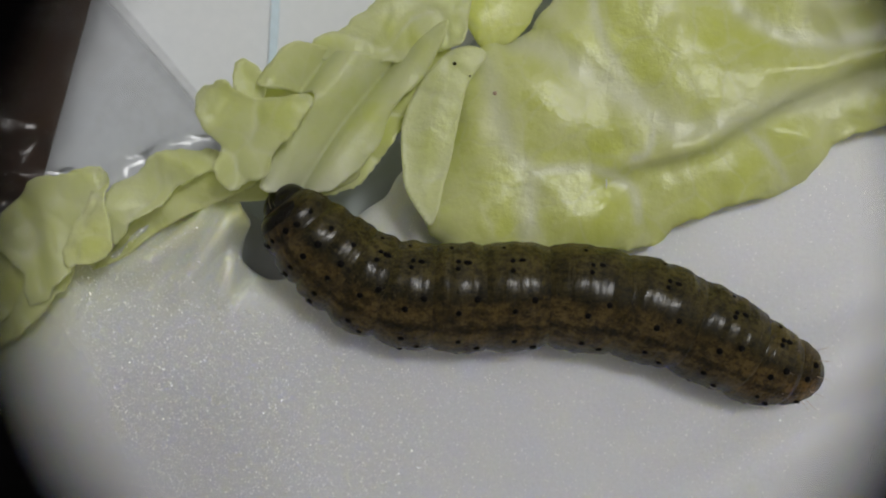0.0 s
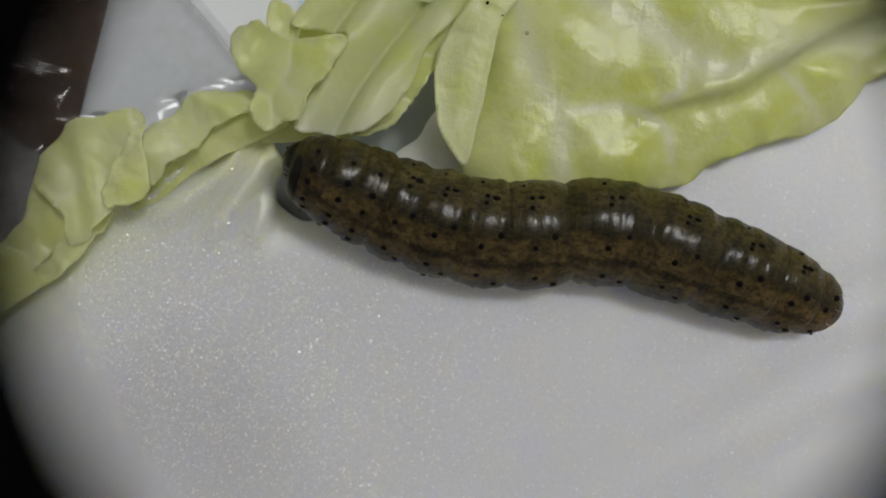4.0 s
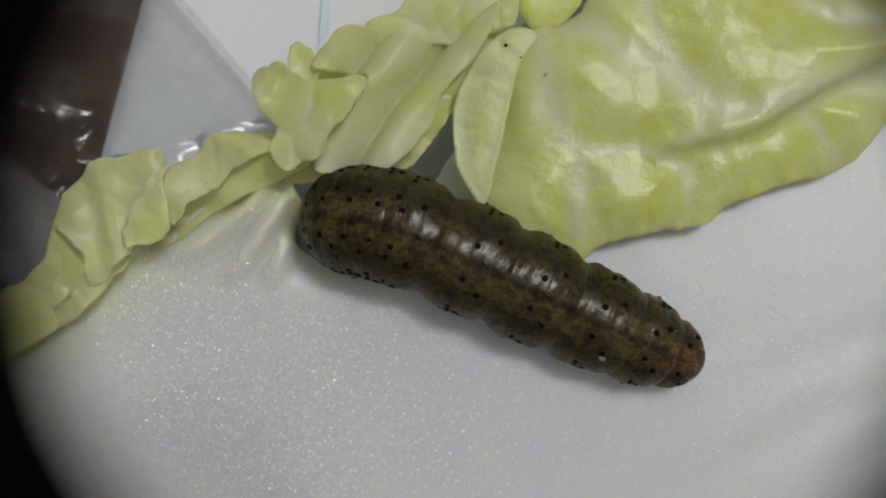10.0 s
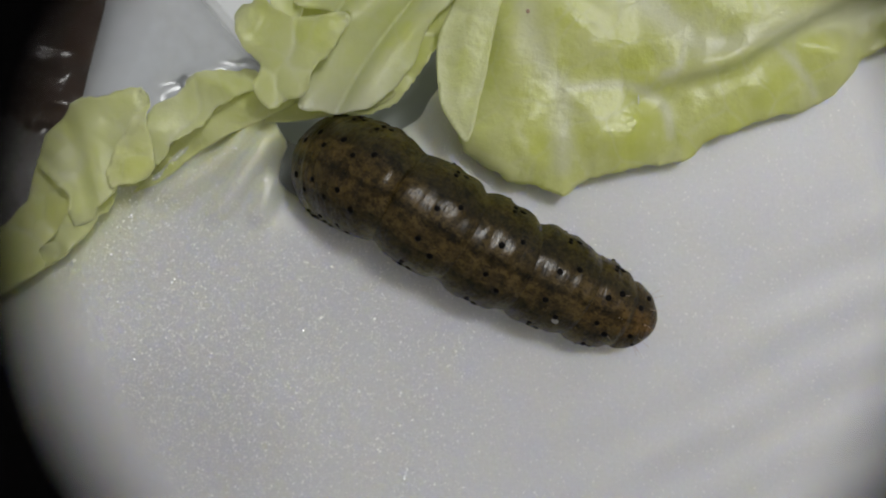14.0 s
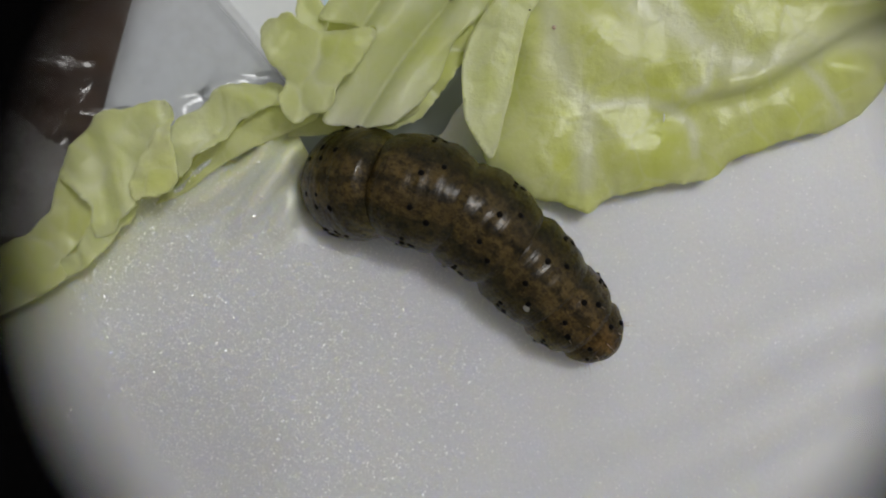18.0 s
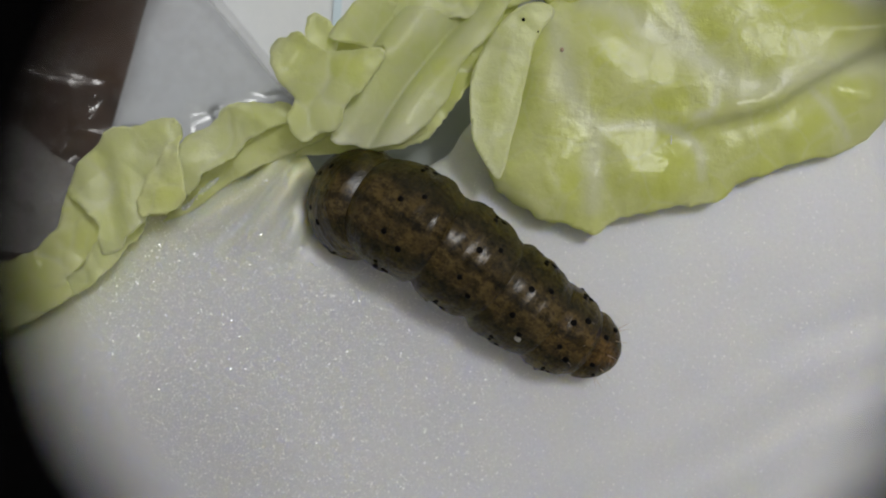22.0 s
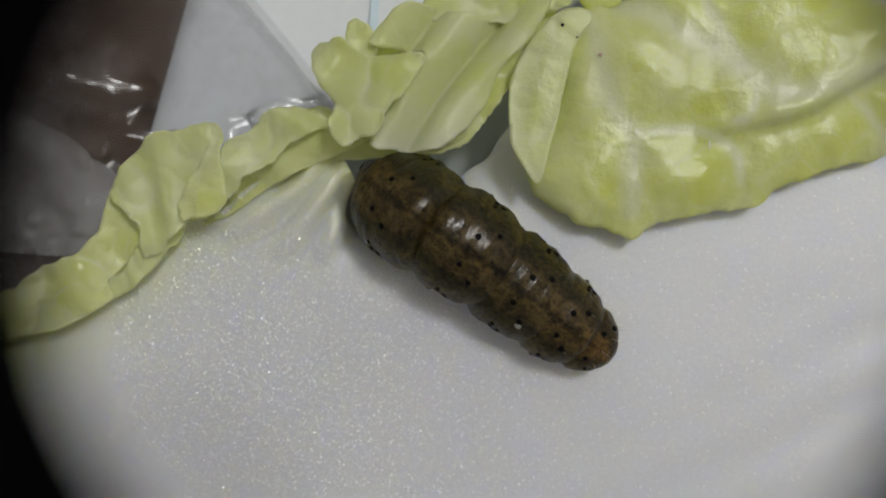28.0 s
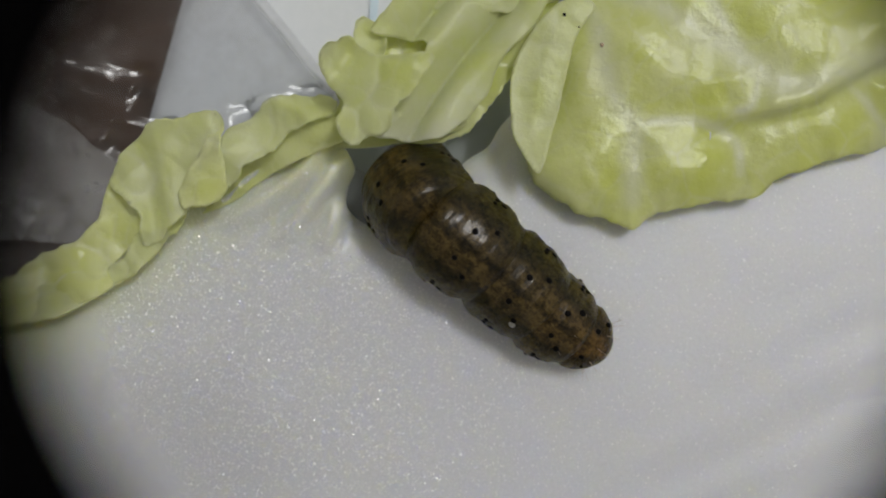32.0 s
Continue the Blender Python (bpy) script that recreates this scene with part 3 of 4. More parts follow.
def build_torn_leaf():
    leaf = new("torn_cabbage_leaf")
    tagged(leaf, "cabbage leaf with broad white rib and crumpled pale green edge", "leaf")
    midrib.parent = leaf
    flap("lobe_base", [(-11.9, 14.1), (-11.2, 14.4), (-10.0, 14.5), (-8.0, 15.0), (-7.7, 16.0), (-5.6, 16.8), (-2.4, 16.8), (0.2, 17.0), (3.3, 17.7), (1.1, 14.9), (0.2, 12.9), (-0.8, 11.1), (-1.9, 9.8), (-2.8, 8.7), (-3.8, 8.3), (-5.6, 8.0), (-7.7, 8.5), (-9.0, 8.9), (-10.3, 8.5), (-11.1, 9.5), (-10.9, 10.7), (-11.9, 12.6)], 2.6, LEAF, leaf, 0.8, -40, 5.5, 2.0)
    pushed = [flap("crinkled_lobe", [(-11.8, 13.9), (-11.0, 14.4), (-10.1, 14.5), (-8.5, 13.6), (-5.3, 13.7), (-6.2, 11.8), (-7.2, 10.8), (-8.2, 8.9), (-9.2, 8.8), (-10.1, 8.2), (-11.0, 9.4), (-10.7, 10.7), (-11.6, 11.8)], 6.0, LEAF_PALE, leaf, 0.7, -40, 6.0, 2.5, (-0.05, 0.10), "whitish crinkled lobe", 0.3, 0.32),
              flap("lobe_tip", [(-10.2, 14.4), (-10.1, 15.7), (-9.5, 16.1), (-8.3, 15.2), (-8.4, 13.7), (-9.6, 13.7)], 4.4, LEAF_PALE, leaf, 0.4, 20, 4.0, 3.0)]
    flap("pleated_lobe", [(-8.7, 14.8), (-6.6, 17.0), (-5.1, 17.0), (-1.6, 16.5), (0.1, 17.0), (2.7, 18.5), (1.3, 15.3), (-0.6, 13.3), (-1.8, 10.8), (-3.7, 8.7), (-5.0, 8.2), (-7.1, 8.2), (-8.6, 8.6), (-7.4, 11.1), (-6.3, 12.2), (-5.3, 14.0), (-7.1, 14.3)], 3.7, LEAF_PALE, leaf, 1.0, -36, 3.3, 4.0, (-0.07, 0.06), fold=0.12, wrinkle=0.08, pleat=0.85, pale_below=11.5, ruffle=0.25)
    flap("upper_fold", [(-5.9, 16.9), (-3.8, 18.2), (-2.5, 19.2), (-0.5, 20.3), (1.6, 22.0), (4.1, 22.7), (3.8, 17.6), (2.9, 16.9), (0.2, 16.3), (-2.5, 16.0), (-4.3, 16.1)], 3.7, LEAF_PALE, leaf, 0.9, 70, 5.0, 8.0, (0.0, 0.05))
    flap("rolled_strip", [(-31.8, -0.8), (-29.7, 0.7), (-26.5, 2.4), (-25.1, 5.4), (-23.3, 3.5), (-23.0, 2.4), (-25.1, 0.1), (-24.9, -1.1), (-28.2, -2.9), (-31.7, -3.8), (-36.0, -5.1), (-39.5, -7.3), (-40.3, -3.7), (-36.0, -2.5)], 2.0, LEAF, leaf, 0.9, 25, 5.0, 9.0)
    flap("rolled_rim", [(-35.8, -5.4), (-31.6, -3.8), (-28.1, -3.0), (-24.6, -1.0), (-22.4, 0.6), (-21.1, 2.4), (-20.2, 3.8), (-21.1, 4.5), (-23.2, 2.2), (-24.6, 0.5), (-28.1, -0.6), (-31.6, -2.2), (-35.8, -3.8)], 2.0, LEAF_PALE, leaf, 1.1, 30, 7.0, 10.0)
    flap("standing_flap", [(-24.8, 5.5), (-22.8, 8.4), (-20.9, 9.4), (-17.9, 9.6), (-18.0, 8.3), (-18.4, 6.9), (-19.3, 5.2), (-20.8, 2.7), (-22.8, 1.5), (-23.0, 3.4)], 3.4, LEAF_PALE, leaf, 0.8, 10, 3.4, 11.0, (0.03, 0.12), "whitish upright flap")
    flap("standing_flap", [(-17.8, 9.4), (-17.6, 6.9), (-17.2, 5.2), (-17.8, 4.3), (-19.0, 3.8), (-20.1, 3.9), (-20.3, 5.1), (-19.2, 6.9), (-18.4, 8.6)], 4.0, LEAF, leaf, 0.7, -70, 5.0, 12.0, (0.10, 0.0))
    flap("folded_flap", [(-17.9, 8.2), (-16.1, 9.4), (-14.7, 10.6), (-12.6, 10.8), (-11.0, 10.8), (-10.8, 9.9), (-12.4, 9.0), (-14.0, 8.2), (-15.0, 7.3), (-16.4, 6.5), (-17.6, 5.1)], 3.6, LEAF_PALE, leaf, 0.7, 60, 4.0, 13.0, (0.0, 0.10))
    flap("lower_fold", [(-17.9, 5.4), (-16.6, 6.9), (-14.1, 8.6), (-11.3, 9.7), (-8.9, 9.0), (-10.3, 8.1), (-13.4, 6.9), (-15.9, 5.6), (-17.6, 4.4), (-19.7, 3.6)], 1.8, LEAF, leaf, 0.5, 55, 3.2, 14.0, (0.18, 0.30), fold=0.2, wrinkle=0.1, ruffle=0.15)
    flap("lower_fold", [(-20.7, 4.1), (-18.3, 5.3), (-14.5, 6.8), (-11.0, 8.9), (-8.6, 10.5), (-4.1, 10.1), (-2.7, 9.4), (-4.4, 8.4), (-7.5, 8.0), (-9.6, 7.8), (-11.7, 7.6), (-14.5, 5.7), (-17.9, 4.2)], 1.3, LEAF, leaf, 0.5, -50, 3.5, 9.5, (0.10, 0.28), fold=0.2, wrinkle=0.1, ruffle=0.15)
    return leaf, pushed


def build_specks():
    """Small dirt, a hair and a pale dot that lie on the big leaf."""
    for name, (x, y), z, size, material, label in (("dirt_speck", (3.06, 15.91), 5.6, 0.11, SPOT, "dark grain of dirt on the leaf"), ("dirt_speck", (3.96, 15.19), 4.6, 0.06, SPOT, "dark grain of dirt on the leaf"),
                                                   # water_drop is drawn only as an opaque pale dot
                                                   ("water_drop", (5.54, 14.31), 4.7, 0.13, HAIR, "tiny pale dot on the leaf"), ("leaf_hair", (12.31, 8.78), 4.4, 0.10, PAPER, "short pale hair on the leaf")):
        bm = bmesh.new()
        bmesh.ops.create_icosphere(bm, subdivisions=2, radius=size * MM)
        for v in bm.verts:
            v.co.z *= 0.6
            if name == "leaf_hair":
                v.co.x *= 0.4
                v.co.y *= 3.0
            v.co *= 1 + 0.25 * noise.noise(v.co * 9000)
        speck = part(name, bm, material)
        ground = 3.0
        for ob in big_leaf.children:
            hit, place, _, _ = ob.ray_cast(Vector((x * MM, y * MM, 0.03)), Vector((0, 0, -1)))
            if hit:
                ground = max(ground, place.z / MM)
        speck.location = (x * MM, y * MM, (ground + size * 0.3) * MM)
        tagged(speck, label, name.replace("_", " "))


big_leaf = build_big_leaf()
torn_leaf, pushed_lobes = build_torn_leaf()
build_specks()

# ---- the caterpillar ----
# name, length and half width of each ring from head to tail, in millimetres
RINGS = [("head", 1.5, 1.9), ("thorax_segment", 2.0, 2.62), ("thorax_segment", 2.4, 2.98), ("thorax_segment", 2.8, 3.15), ("abdomen_segment", 3.2, 3.2), ("abdomen_segment", 3.8, 3.22),
         ("abdomen_segment", 4.2, 3.25), ("abdomen_segment", 4.4, 3.28), ("abdomen_segment", 4.4, 3.28), ("abdomen_segment", 4.2, 3.22), ("abdomen_segment", 4.1, 2.98), ("abdomen_segment", 2.9, 2.52), ("tail_segment", 2.1, 2.02)]
REAR = 20.0
TOTAL = sum(r[1] for r in RINGS)


# half width of the body at so many millimetres from the tip of the tail
GIRTH = [(0.0, 0.0), (0.08, 0.55), (0.3, 1.05), (0.7, 1.5), (1.4, 1.95), (2.4, 2.33), (3.7, 2.64), (5.2, 2.88), (7.2, 3.02), (9.8, 3.15), (13.0, 3.30), (22.0, 3.30), (29.0, 3.22), (33.0, 3.10), (36.0, 2.92), (38.5, 2.6), (41.0, 2.05), (44.0, 1.5)]


def girth_at(long, tail, x, angle, seed=0.0):
    """How far the skin of a ring lies from the axis at x and an angle from the back; the ring's middle is so far from the tip of the tail. The rings meet in soft creases, deeper at the flanks."""
    at = tail - x
    girth = float(np.interp(at, [g[0] for g in GIRTH], [g[1] for g in GIRTH]))
    u = x / long
    flank = math.sin(angle) ** 2 * (1.0 if math.cos(angle) > -0.3 else 0.6)
    crease = math.exp(-(((abs(u) - 0.5) / 0.13) ** 2)) if abs(u) < 0.5 else 1.0
    beyond = max(abs(u) - 0.5, 0) / 0.18
    # the front rings are rounder and more deeply parted
    forward = min(max((tail - 14) / 8, 0), 1)
    girth *= 1 + forward * (0.045 - (0.075 + 0.03 * flank) * min(2 * abs(u), 1) ** 2.2)
    girth *= 1 - (0.018 + 0.070 * flank) * crease + 0.012 * flank * (1 - crease) - 0.20 * beyond**1.6 * (at > 0.9)
    # small folds across the ring, uneven fat, and lumps low on the flanks
    girth *= 1 + 0.006 * math.sin(at * 6.4 + 1.2 * math.sin(2 * angle)) * (1 - 0.7 * crease)
    c, d = math.cos(angle), math.sin(angle)
    girth *= 1 + (1 - crease) * (0.022 * noise.noise((u * 3 + seed, c * 2, d * 2)) + 0.010 * noise.noise((u * 9 + seed, c * 7, d * 7)))
    low = math.exp(-(((abs(math.remainder(angle, 2 * math.pi)) - 1.75) / 0.32) ** 2))
    return girth * (1 + 0.022 * low * math.sin(u * 2 * math.pi * 2.5 + seed))


def ring_mesh(name, long, tail, seed):
    """One soft ring of the body, its length along x (towards the tail) and its back up."""
    verts, faces, rows, cols = [], [], 33, 48
    start, half = -long * 0.68, min(long * 0.68, tail - 0.01)
    for i in range(rows):
        x = start + (half - start) * i / (rows - 1)
        for j in range(cols):
            a = 2 * math.pi * j / cols
            r = girth_at(long, tail, x, a, seed)
            z = r * math.cos(a) * (0.93 if math.cos(a) > 0 else 0.80)
            verts.append((x, 1.03 * r * math.sin(a), z))
    for i in range(rows - 1):
        for j in range(cols):
            k = (j + 1) % cols
            faces.append((i * cols + j, i * cols + k, (i + 1) * cols + k, (i + 1) * cols + j))
    n = len(verts)
    verts += [(start - 0.05, 0, 0), (half + 0.02, 0, 0)]
    for j in range(cols):
        k = (j + 1) % cols
        faces.append((n, k, j))
        faces.append((n + 1, (rows - 1) * cols + j, (rows - 1) * cols + k))
    return smooth_mesh(name, np.array(verts) * MM, faces)


def head_mesh():
    bm = bmesh.new()
    bmesh.ops.create_uvsphere(bm, u_segments=28, v_segments=18, radius=1)
    for v in bm.verts:
        x, y, z = v.co
        cleft = 0.16 * math.exp(-((y / 0.14) ** 2)) * max(z + 0.3, 0)
        v.co = Vector((x * 1.45 + 0.35, y * 1.62, z * 1.42 * (1 - cleft) - 0.2 * (x < 0) * x * x)) * (1 + 0.02 * noise.noise(v.co * 5)) * MM
    for f in bm.faces:
        f.smooth = True
    return bm


def wart_mesh():
    bm = bmesh.new()
    bmesh.ops.create_uvsphere(bm, u_segments=10, v_segments=6, radius=0.20 * MM)
    for v in bm.verts:
        v.co.z *= 0.42
    for f in bm.faces:
        f.smooth = True
    me = bpy.data.meshes.new("wart")
    bm.to_mesh(me)
    bm.free()
    me.materials.append(SPOT)
    return me


def leg_mesh(name, long, wide):
    bm = bmesh.new()
    bmesh.ops.create_cone(bm, cap_ends=True, segments=12, radius1=wide * 0.7 * MM, radius2=wide * MM, depth=long * MM)
    for f in bm.faces:
        f.smooth = len(f.verts) == 4
    bmesh.ops.bevel(bm, geom=[e for e in bm.edges if e.is_manifold and e.calc_face_angle() > 0.6], offset=0.12 * MM, segments=2, affect="EDGES")
    me = bpy.data.meshes.new(name)
    bm.to_mesh(me)
    bm.free()
    me.materials.append(LEG_SKIN)
    return me


def surface_pose(r, x, angle, lift=0.0):
    a = radians(angle)
    z = math.cos(a) * (0.93 if math.cos(a) > 0 else 0.80)
    return Matrix.Translation((x * MM, 1.03 * (r + lift) * math.sin(a) * MM, (r + lift) * z * MM)) @ Matrix.Rotation(-a, 4, "X")


def build_caterpillar():
    root = new("caterpillar")
    tagged(root, "plump olive-brown striped caterpillar with black warts", "caterpillar")
    wart, proleg, leg = wart_mesh(), leg_mesh("proleg", 1.3, 0.55), leg_mesh("leg", 1.2, 0.28)
    parts = []
    for i, (name, long, wide) in enumerate(RINGS):
        if name == "head":
            parts.append(part("head", head_mesh(), HEAD_SKIN, root, "glossy black-brown head capsule"))
            continue
        tail = TOTAL - sum(r[1] for r in RINGS[: i + 1]) + long / 2 + 0.35
        me = ring_mesh(name, long, tail, i * 1.9)
        seg = part(name, me, TAIL_SKIN if name == "tail_segment" else NECK_SKIN if i == 1 else REAR_SKIN if i == 11 else SKIN, root,
                   "orange-brown tapered tail end" if name == "tail_segment" else "darker first segment behind the head" if i == 1 else "")
        parts.append(seg)
        if name == "tail_segment":
            places = [(-0.2, 25), (-0.2, -25), (0.2, 55), (0.2, -55)]
        elif name == "thorax_segment":
            places = [(0.0, 14), (0.0, -14), (0.1, 34), (0.1, -34), (0.0, 62), (0.0, -62)]
        else:
            f = long / 4.2
            places = [(x * f, a * side) for side in (1, -1) for x, a in ((-0.12, 18), (0.98, 31), (-0.15, 62), (-0.12, 70), (0.42, 71), (-0.5, 92))]
        for x, angle in places:
            dot = part("wart", wart, SPOT, seg)
            turn = angle + random.uniform(-2, 2)
            size = random.uniform(0.85, 1.15) * (1.0 if abs(angle) < 60 else 0.82 if abs(angle) < 90 else 0.6)
            dot.matrix_basis = surface_pose(girth_at(long, tail, x, radians(turn), i * 1.9), x, turn, 0.02) @ Matrix.Diagonal((size * (1.5 if abs(angle) == 71 else 1), size, size, 1))
        if i == 10:
            bm = bmesh.new()
            bmesh.ops.create_icosphere(bm, subdivisions=2, radius=0.19 * MM)
            for v in bm.verts:
                v.co.x *= 1.3
                v.co.z *= 0.35
                v.co *= 1 + 0.3 * noise.noise(v.co * 6000)
            part("scar", bm, SCAR, seg, "small pale scar").matrix_basis = surface_pose(girth_at(long, tail, 1.1, radians(-38), i * 1.9), 1.1, -38)
        if i == 1:
            shell = []
            for k in range(7):
                for m in range(13):
                    u, a = -1.28 + 0.72 * k / 6, radians((-58 + 116 * m / 12) * (1 - 0.35 * (k / 6) ** 2))
                    r = girth_at(long, tail, u, a, i * 1.9) + 0.13 - 0.10 * ((k - 3) / 3) ** 2 - 0.10 * ((m - 6) / 6) ** 4
                    shell.append((u * MM, 1.03 * r * math.sin(a) * MM, 0.93 * r * math.cos(a) * MM))
            cells = [(k * 13 + m, k * 13 + m + 1, (k + 1) * 13 + m + 1, (k + 1) * 13 + m) for k in range(6) for m in range(12)]
            part("neck_shield", smooth_mesh("neck_shield", shell, [c[::-1] for c in cells]), SHIELD, seg, "dark brown shield behind the head")
            seam = []
            for k in range(10):
                a = radians(8 + 62 * k / 9)
                for y in (-0.05, 0.05):
                    seam.append(((0.35 - 1.5 * math.cos(a)) * MM, y * MM, 1.36 * math.sin(a) * MM))
            part("seam", smooth_mesh("seam", seam, [(2 * k, 2 * k + 1, 2 * k + 3, 2 * k + 2) for k in range(9)]), LEG_SKIN, parts[0], "pale seam down the face")
            for y in (-1, 1):
                bm = bmesh.new()
                bmesh.ops.create_cone(bm, cap_ends=True, segments=8, radius1=0.12 * MM, radius2=0.05 * MM, depth=0.6 * MM)
                part("antenna", bm, HEAD_SKIN, parts[0]).matrix_basis = pose(-0.75 * MM, y * 0.85 * MM, -0.35 * MM, 0, -70, y * 20)
        if name == "thorax_segment":
            for y in (-1, 1):
                part("leg", leg, LEG_SKIN, seg).matrix_basis = pose(0, y * 0.9 * MM, -wide * 0.86 * MM, -y * 20)
        if 6 <= i <= 9 or name == "tail_segment":
            for y in (-1, 1):
                part("proleg", proleg, LEG_SKIN, seg).matrix_basis = pose(-0.2 * MM, y * (0.45 if name == "tail_segment" else 1.0) * MM, -wide * 0.70 * MM, -y * 15)
        if i >= len(RINGS) - 2:
            for k in range(7):
                bm = bmesh.new()
                bmesh.ops.create_cone(bm, cap_ends=True, segments=5, radius1=0.02 * MM, radius2=0.005 * MM, depth=1.1 * MM)
                a = radians(-100 + 200 * k / 6)
                hair = part("hair", bm, HAIR, seg)
                hair.matrix_basis = pose(0.7 * MM, math.sin(a) * wide * 0.95 * MM, math.cos(a) * wide * 0.85 * MM, 0, 0, 0) @ Matrix.Rotation(radians(random.uniform(45, 75)), 4, "Y") @ Matrix.Rotation(-a * 0.5, 4, "X")
    return root, parts


caterpillar, body_parts = build_caterpillar()


# ---- the dark rim of the close-up lens, carried before the camera ----
def build_lens_rim():
    verts, faces, cols = [], [], 96
    for r, z in ((4.58, -10.95), (4.62, -10.6), (4.62, -10.25), (6.6, -10.25), (6.6, -10.95)):
        for j in range(cols):
            a = 2 * math.pi * j / cols
            verts.append((r * math.cos(a), r * math.sin(a) + 0.12, z))
    for i in range(5):
        for j in range(cols):
            k = (j + 1) % cols
            m = (i + 1) % 5
            faces.append((i * cols + j, m * cols + j, m * cols + k, i * cols + k))
    me = smooth_mesh("lens_rim", np.array(verts) * MM, faces)
    rim = part("lens_rim", me, BLACK)
    return tagged(rim, "matt black round rim of a close-up lens", "lens rim", kind="structure")


lens_rim = build_lens_rim()

# ---- how the caterpillar crawls: seconds, roll, how far the head is tucked under, how high it is raised, how far it swings aside, and the line of its back from head to tail ----
CRAWL = []


def crawl(t, roll, tuck, rise, swing, *line):
    CRAWL.append((t, roll, tuck, rise, swing, line))


crawl(0.0, 36, 0, 0.9, 0, (-7.6, 8.1), (-6.3, 6.3), (-4.4, 4.4), (-2.1, 2.8), (0.8, 2.0), (4.6, 1.9), (8.4, 2.0), (11.8, 1.7), (15.3, 0.9), (18.7, -0.5), (22.2, -2.3), (25.5, -3.1))
crawl(1.0, 36, 0, 1.7, 0, (-7.0, 9.8), (-5.2, 6.2), (-2.0, 3.0), (3.6, 1.7), (10.0, 1.6), (16.4, 0.2), (21.8, -2.1), (25.3, -2.9))
crawl(2.0, 36, 0, 2, 0, (-6.8, 10.6), (-5.5, 6.4), (-2.9, 3.6), (2.1, 1.7), (9.0, 2.1), (15.4, 0.8), (20.9, -1.6), (25.2, -3.0))
crawl(3.0, 36, 0, 2, 0, (-8.9, 6.8), (-5.2, 5.0), (-0.8, 3.1), (5.0, 2.0), (11.5, 2.0), (17.5, 0.2), (22.0, -1.4), (25.5, -3.0))
crawl(6.0, 30, 0.2, 0.5, 0, (-9.3, 6.2), (-6.4, 5.3), (-2.9, 3.3), (0.9, 1.9), (5.8, 2.4), (10.0, 1.9), (14.5, 0.2), (19.1, -2.0), (22.5, -2.9))
crawl(6.5, 18, 0.3, 0, 0, (-9.2, 4.9), (-4.0, 4.2), (2.0, 1.9), (8.1, 0.4), (14.2, -0.7), (19.8, -1.7), (23.6, -2.0))
crawl(7.0, 8, 0.3, 0, 0, (-9.7, 5.1), (-2.4, 4.4), (4.8, 1.8), (12.5, -0.1), (18.9, -1.3), (24.6, -2.3))
crawl(8.0, 5, 0.3, 0, 0, (-9.9, 5.8), (-4.3, 4.6), (2.2, 1.6), (8.8, -0.5), (14.3, -2.3), (19.1, -3.2))
crawl(9.0, 3, 0.4, 0, 0, (-9.8, 5.9), (-5.9, 5.2), (-1.7, 3.7), (2.4, 2.0), (7.0, 0.0), (11.5, -1.4), (15.6, -2.4), (19.8, -3.3))
crawl(10.0, 3, 0.5, 0, 0, (-8.8, 5.7), (-4.0, 5.0), (1.6, 2.6), (7.1, -0.1), (11.6, -2.2), (14.9, -3.6))
crawl(11.0, 3, 0.8, 0, 0, (-9.0, 5.8), (-4.4, 5.3), (0.9, 3.1), (6.4, 0.1), (11.3, -2.2), (15.6, -3.7))
crawl(12.0, 6, 1, 0, 0, (-8.8, 6.0), (-4.5, 4.8), (0.0, 2.5), (4.5, -0.4), (9.0, -2.7), (12.1, -4.0))
crawl(13.0, 8, 1, 0, 0, (-9.1, 5.8), (-6.0, 4.9), (-2.6, 3.0), (0.9, 0.6), (4.4, -1.3), (8.2, -3.1), (11.0, -4.4), (13.3, -4.8))
crawl(15.5, 5, 1, 0, 0, (-9.7, 5.6), (-5.6, 4.7), (-1.2, 2.3), (3.2, -0.2), (7.6, -2.9), (12.3, -5.6))
crawl(17.0, 3, 1, 0, 0, (-9.7, 5.2), (-5.4, 4.8), (-1.4, 2.8), (2.5, 0.2), (7.0, -3.2), (10.7, -5.1))
crawl(18.0, 0, 1, 0, 0, (-9.9, 5.0), (-5.6, 4.8), (-1.6, 3.8), (2.0, 1.5), (5.6, -2.2), (9.2, -5.6))
crawl(19.0, 0, 1, 0, 0, (-9.8, 5.1), (-6.8, 4.9), (-3.7, 4.2), (-0.9, 2.8), (1.5, 0.9), (4.3, -1.6), (6.7, -3.7), (9.1, -5.5))
crawl(20.0, 0, 1, 0, 0, (-9.7, 5.1), (-5.3, 5.0), (-1.5, 3.2), (2.1, 0.4), (5.3, -2.5), (8.3, -4.5))
crawl(21.0, 2, 1, 0, 0, (-9.6, 5.1), (-5.4, 4.6), (-1.8, 2.6), (1.9, 0.3), (5.5, -2.5), (9.0, -4.9))
crawl(22.0, 2, 1, 0, 0, (-9.9, 5.3), (-5.8, 4.6), (-1.9, 2.4), (1.7, -0.2), (5.4, -2.9), (9.0, -4.7))
crawl(23.0, 2, 1, 0, 0, (-10.1, 5.5), (-6.8, 5.5), (-3.7, 4.2), (-0.9, 2.3), (1.9, 0.2), (4.7, -1.9), (6.9, -3.4), (8.4, -4.2))
crawl(24.0, 2, 1, 0, 0, (-9.8, 5.9), (-6.4, 5.4), (-2.5, 2.5), (1.2, -0.2), (4.8, -3.0), (8.8, -5.5))
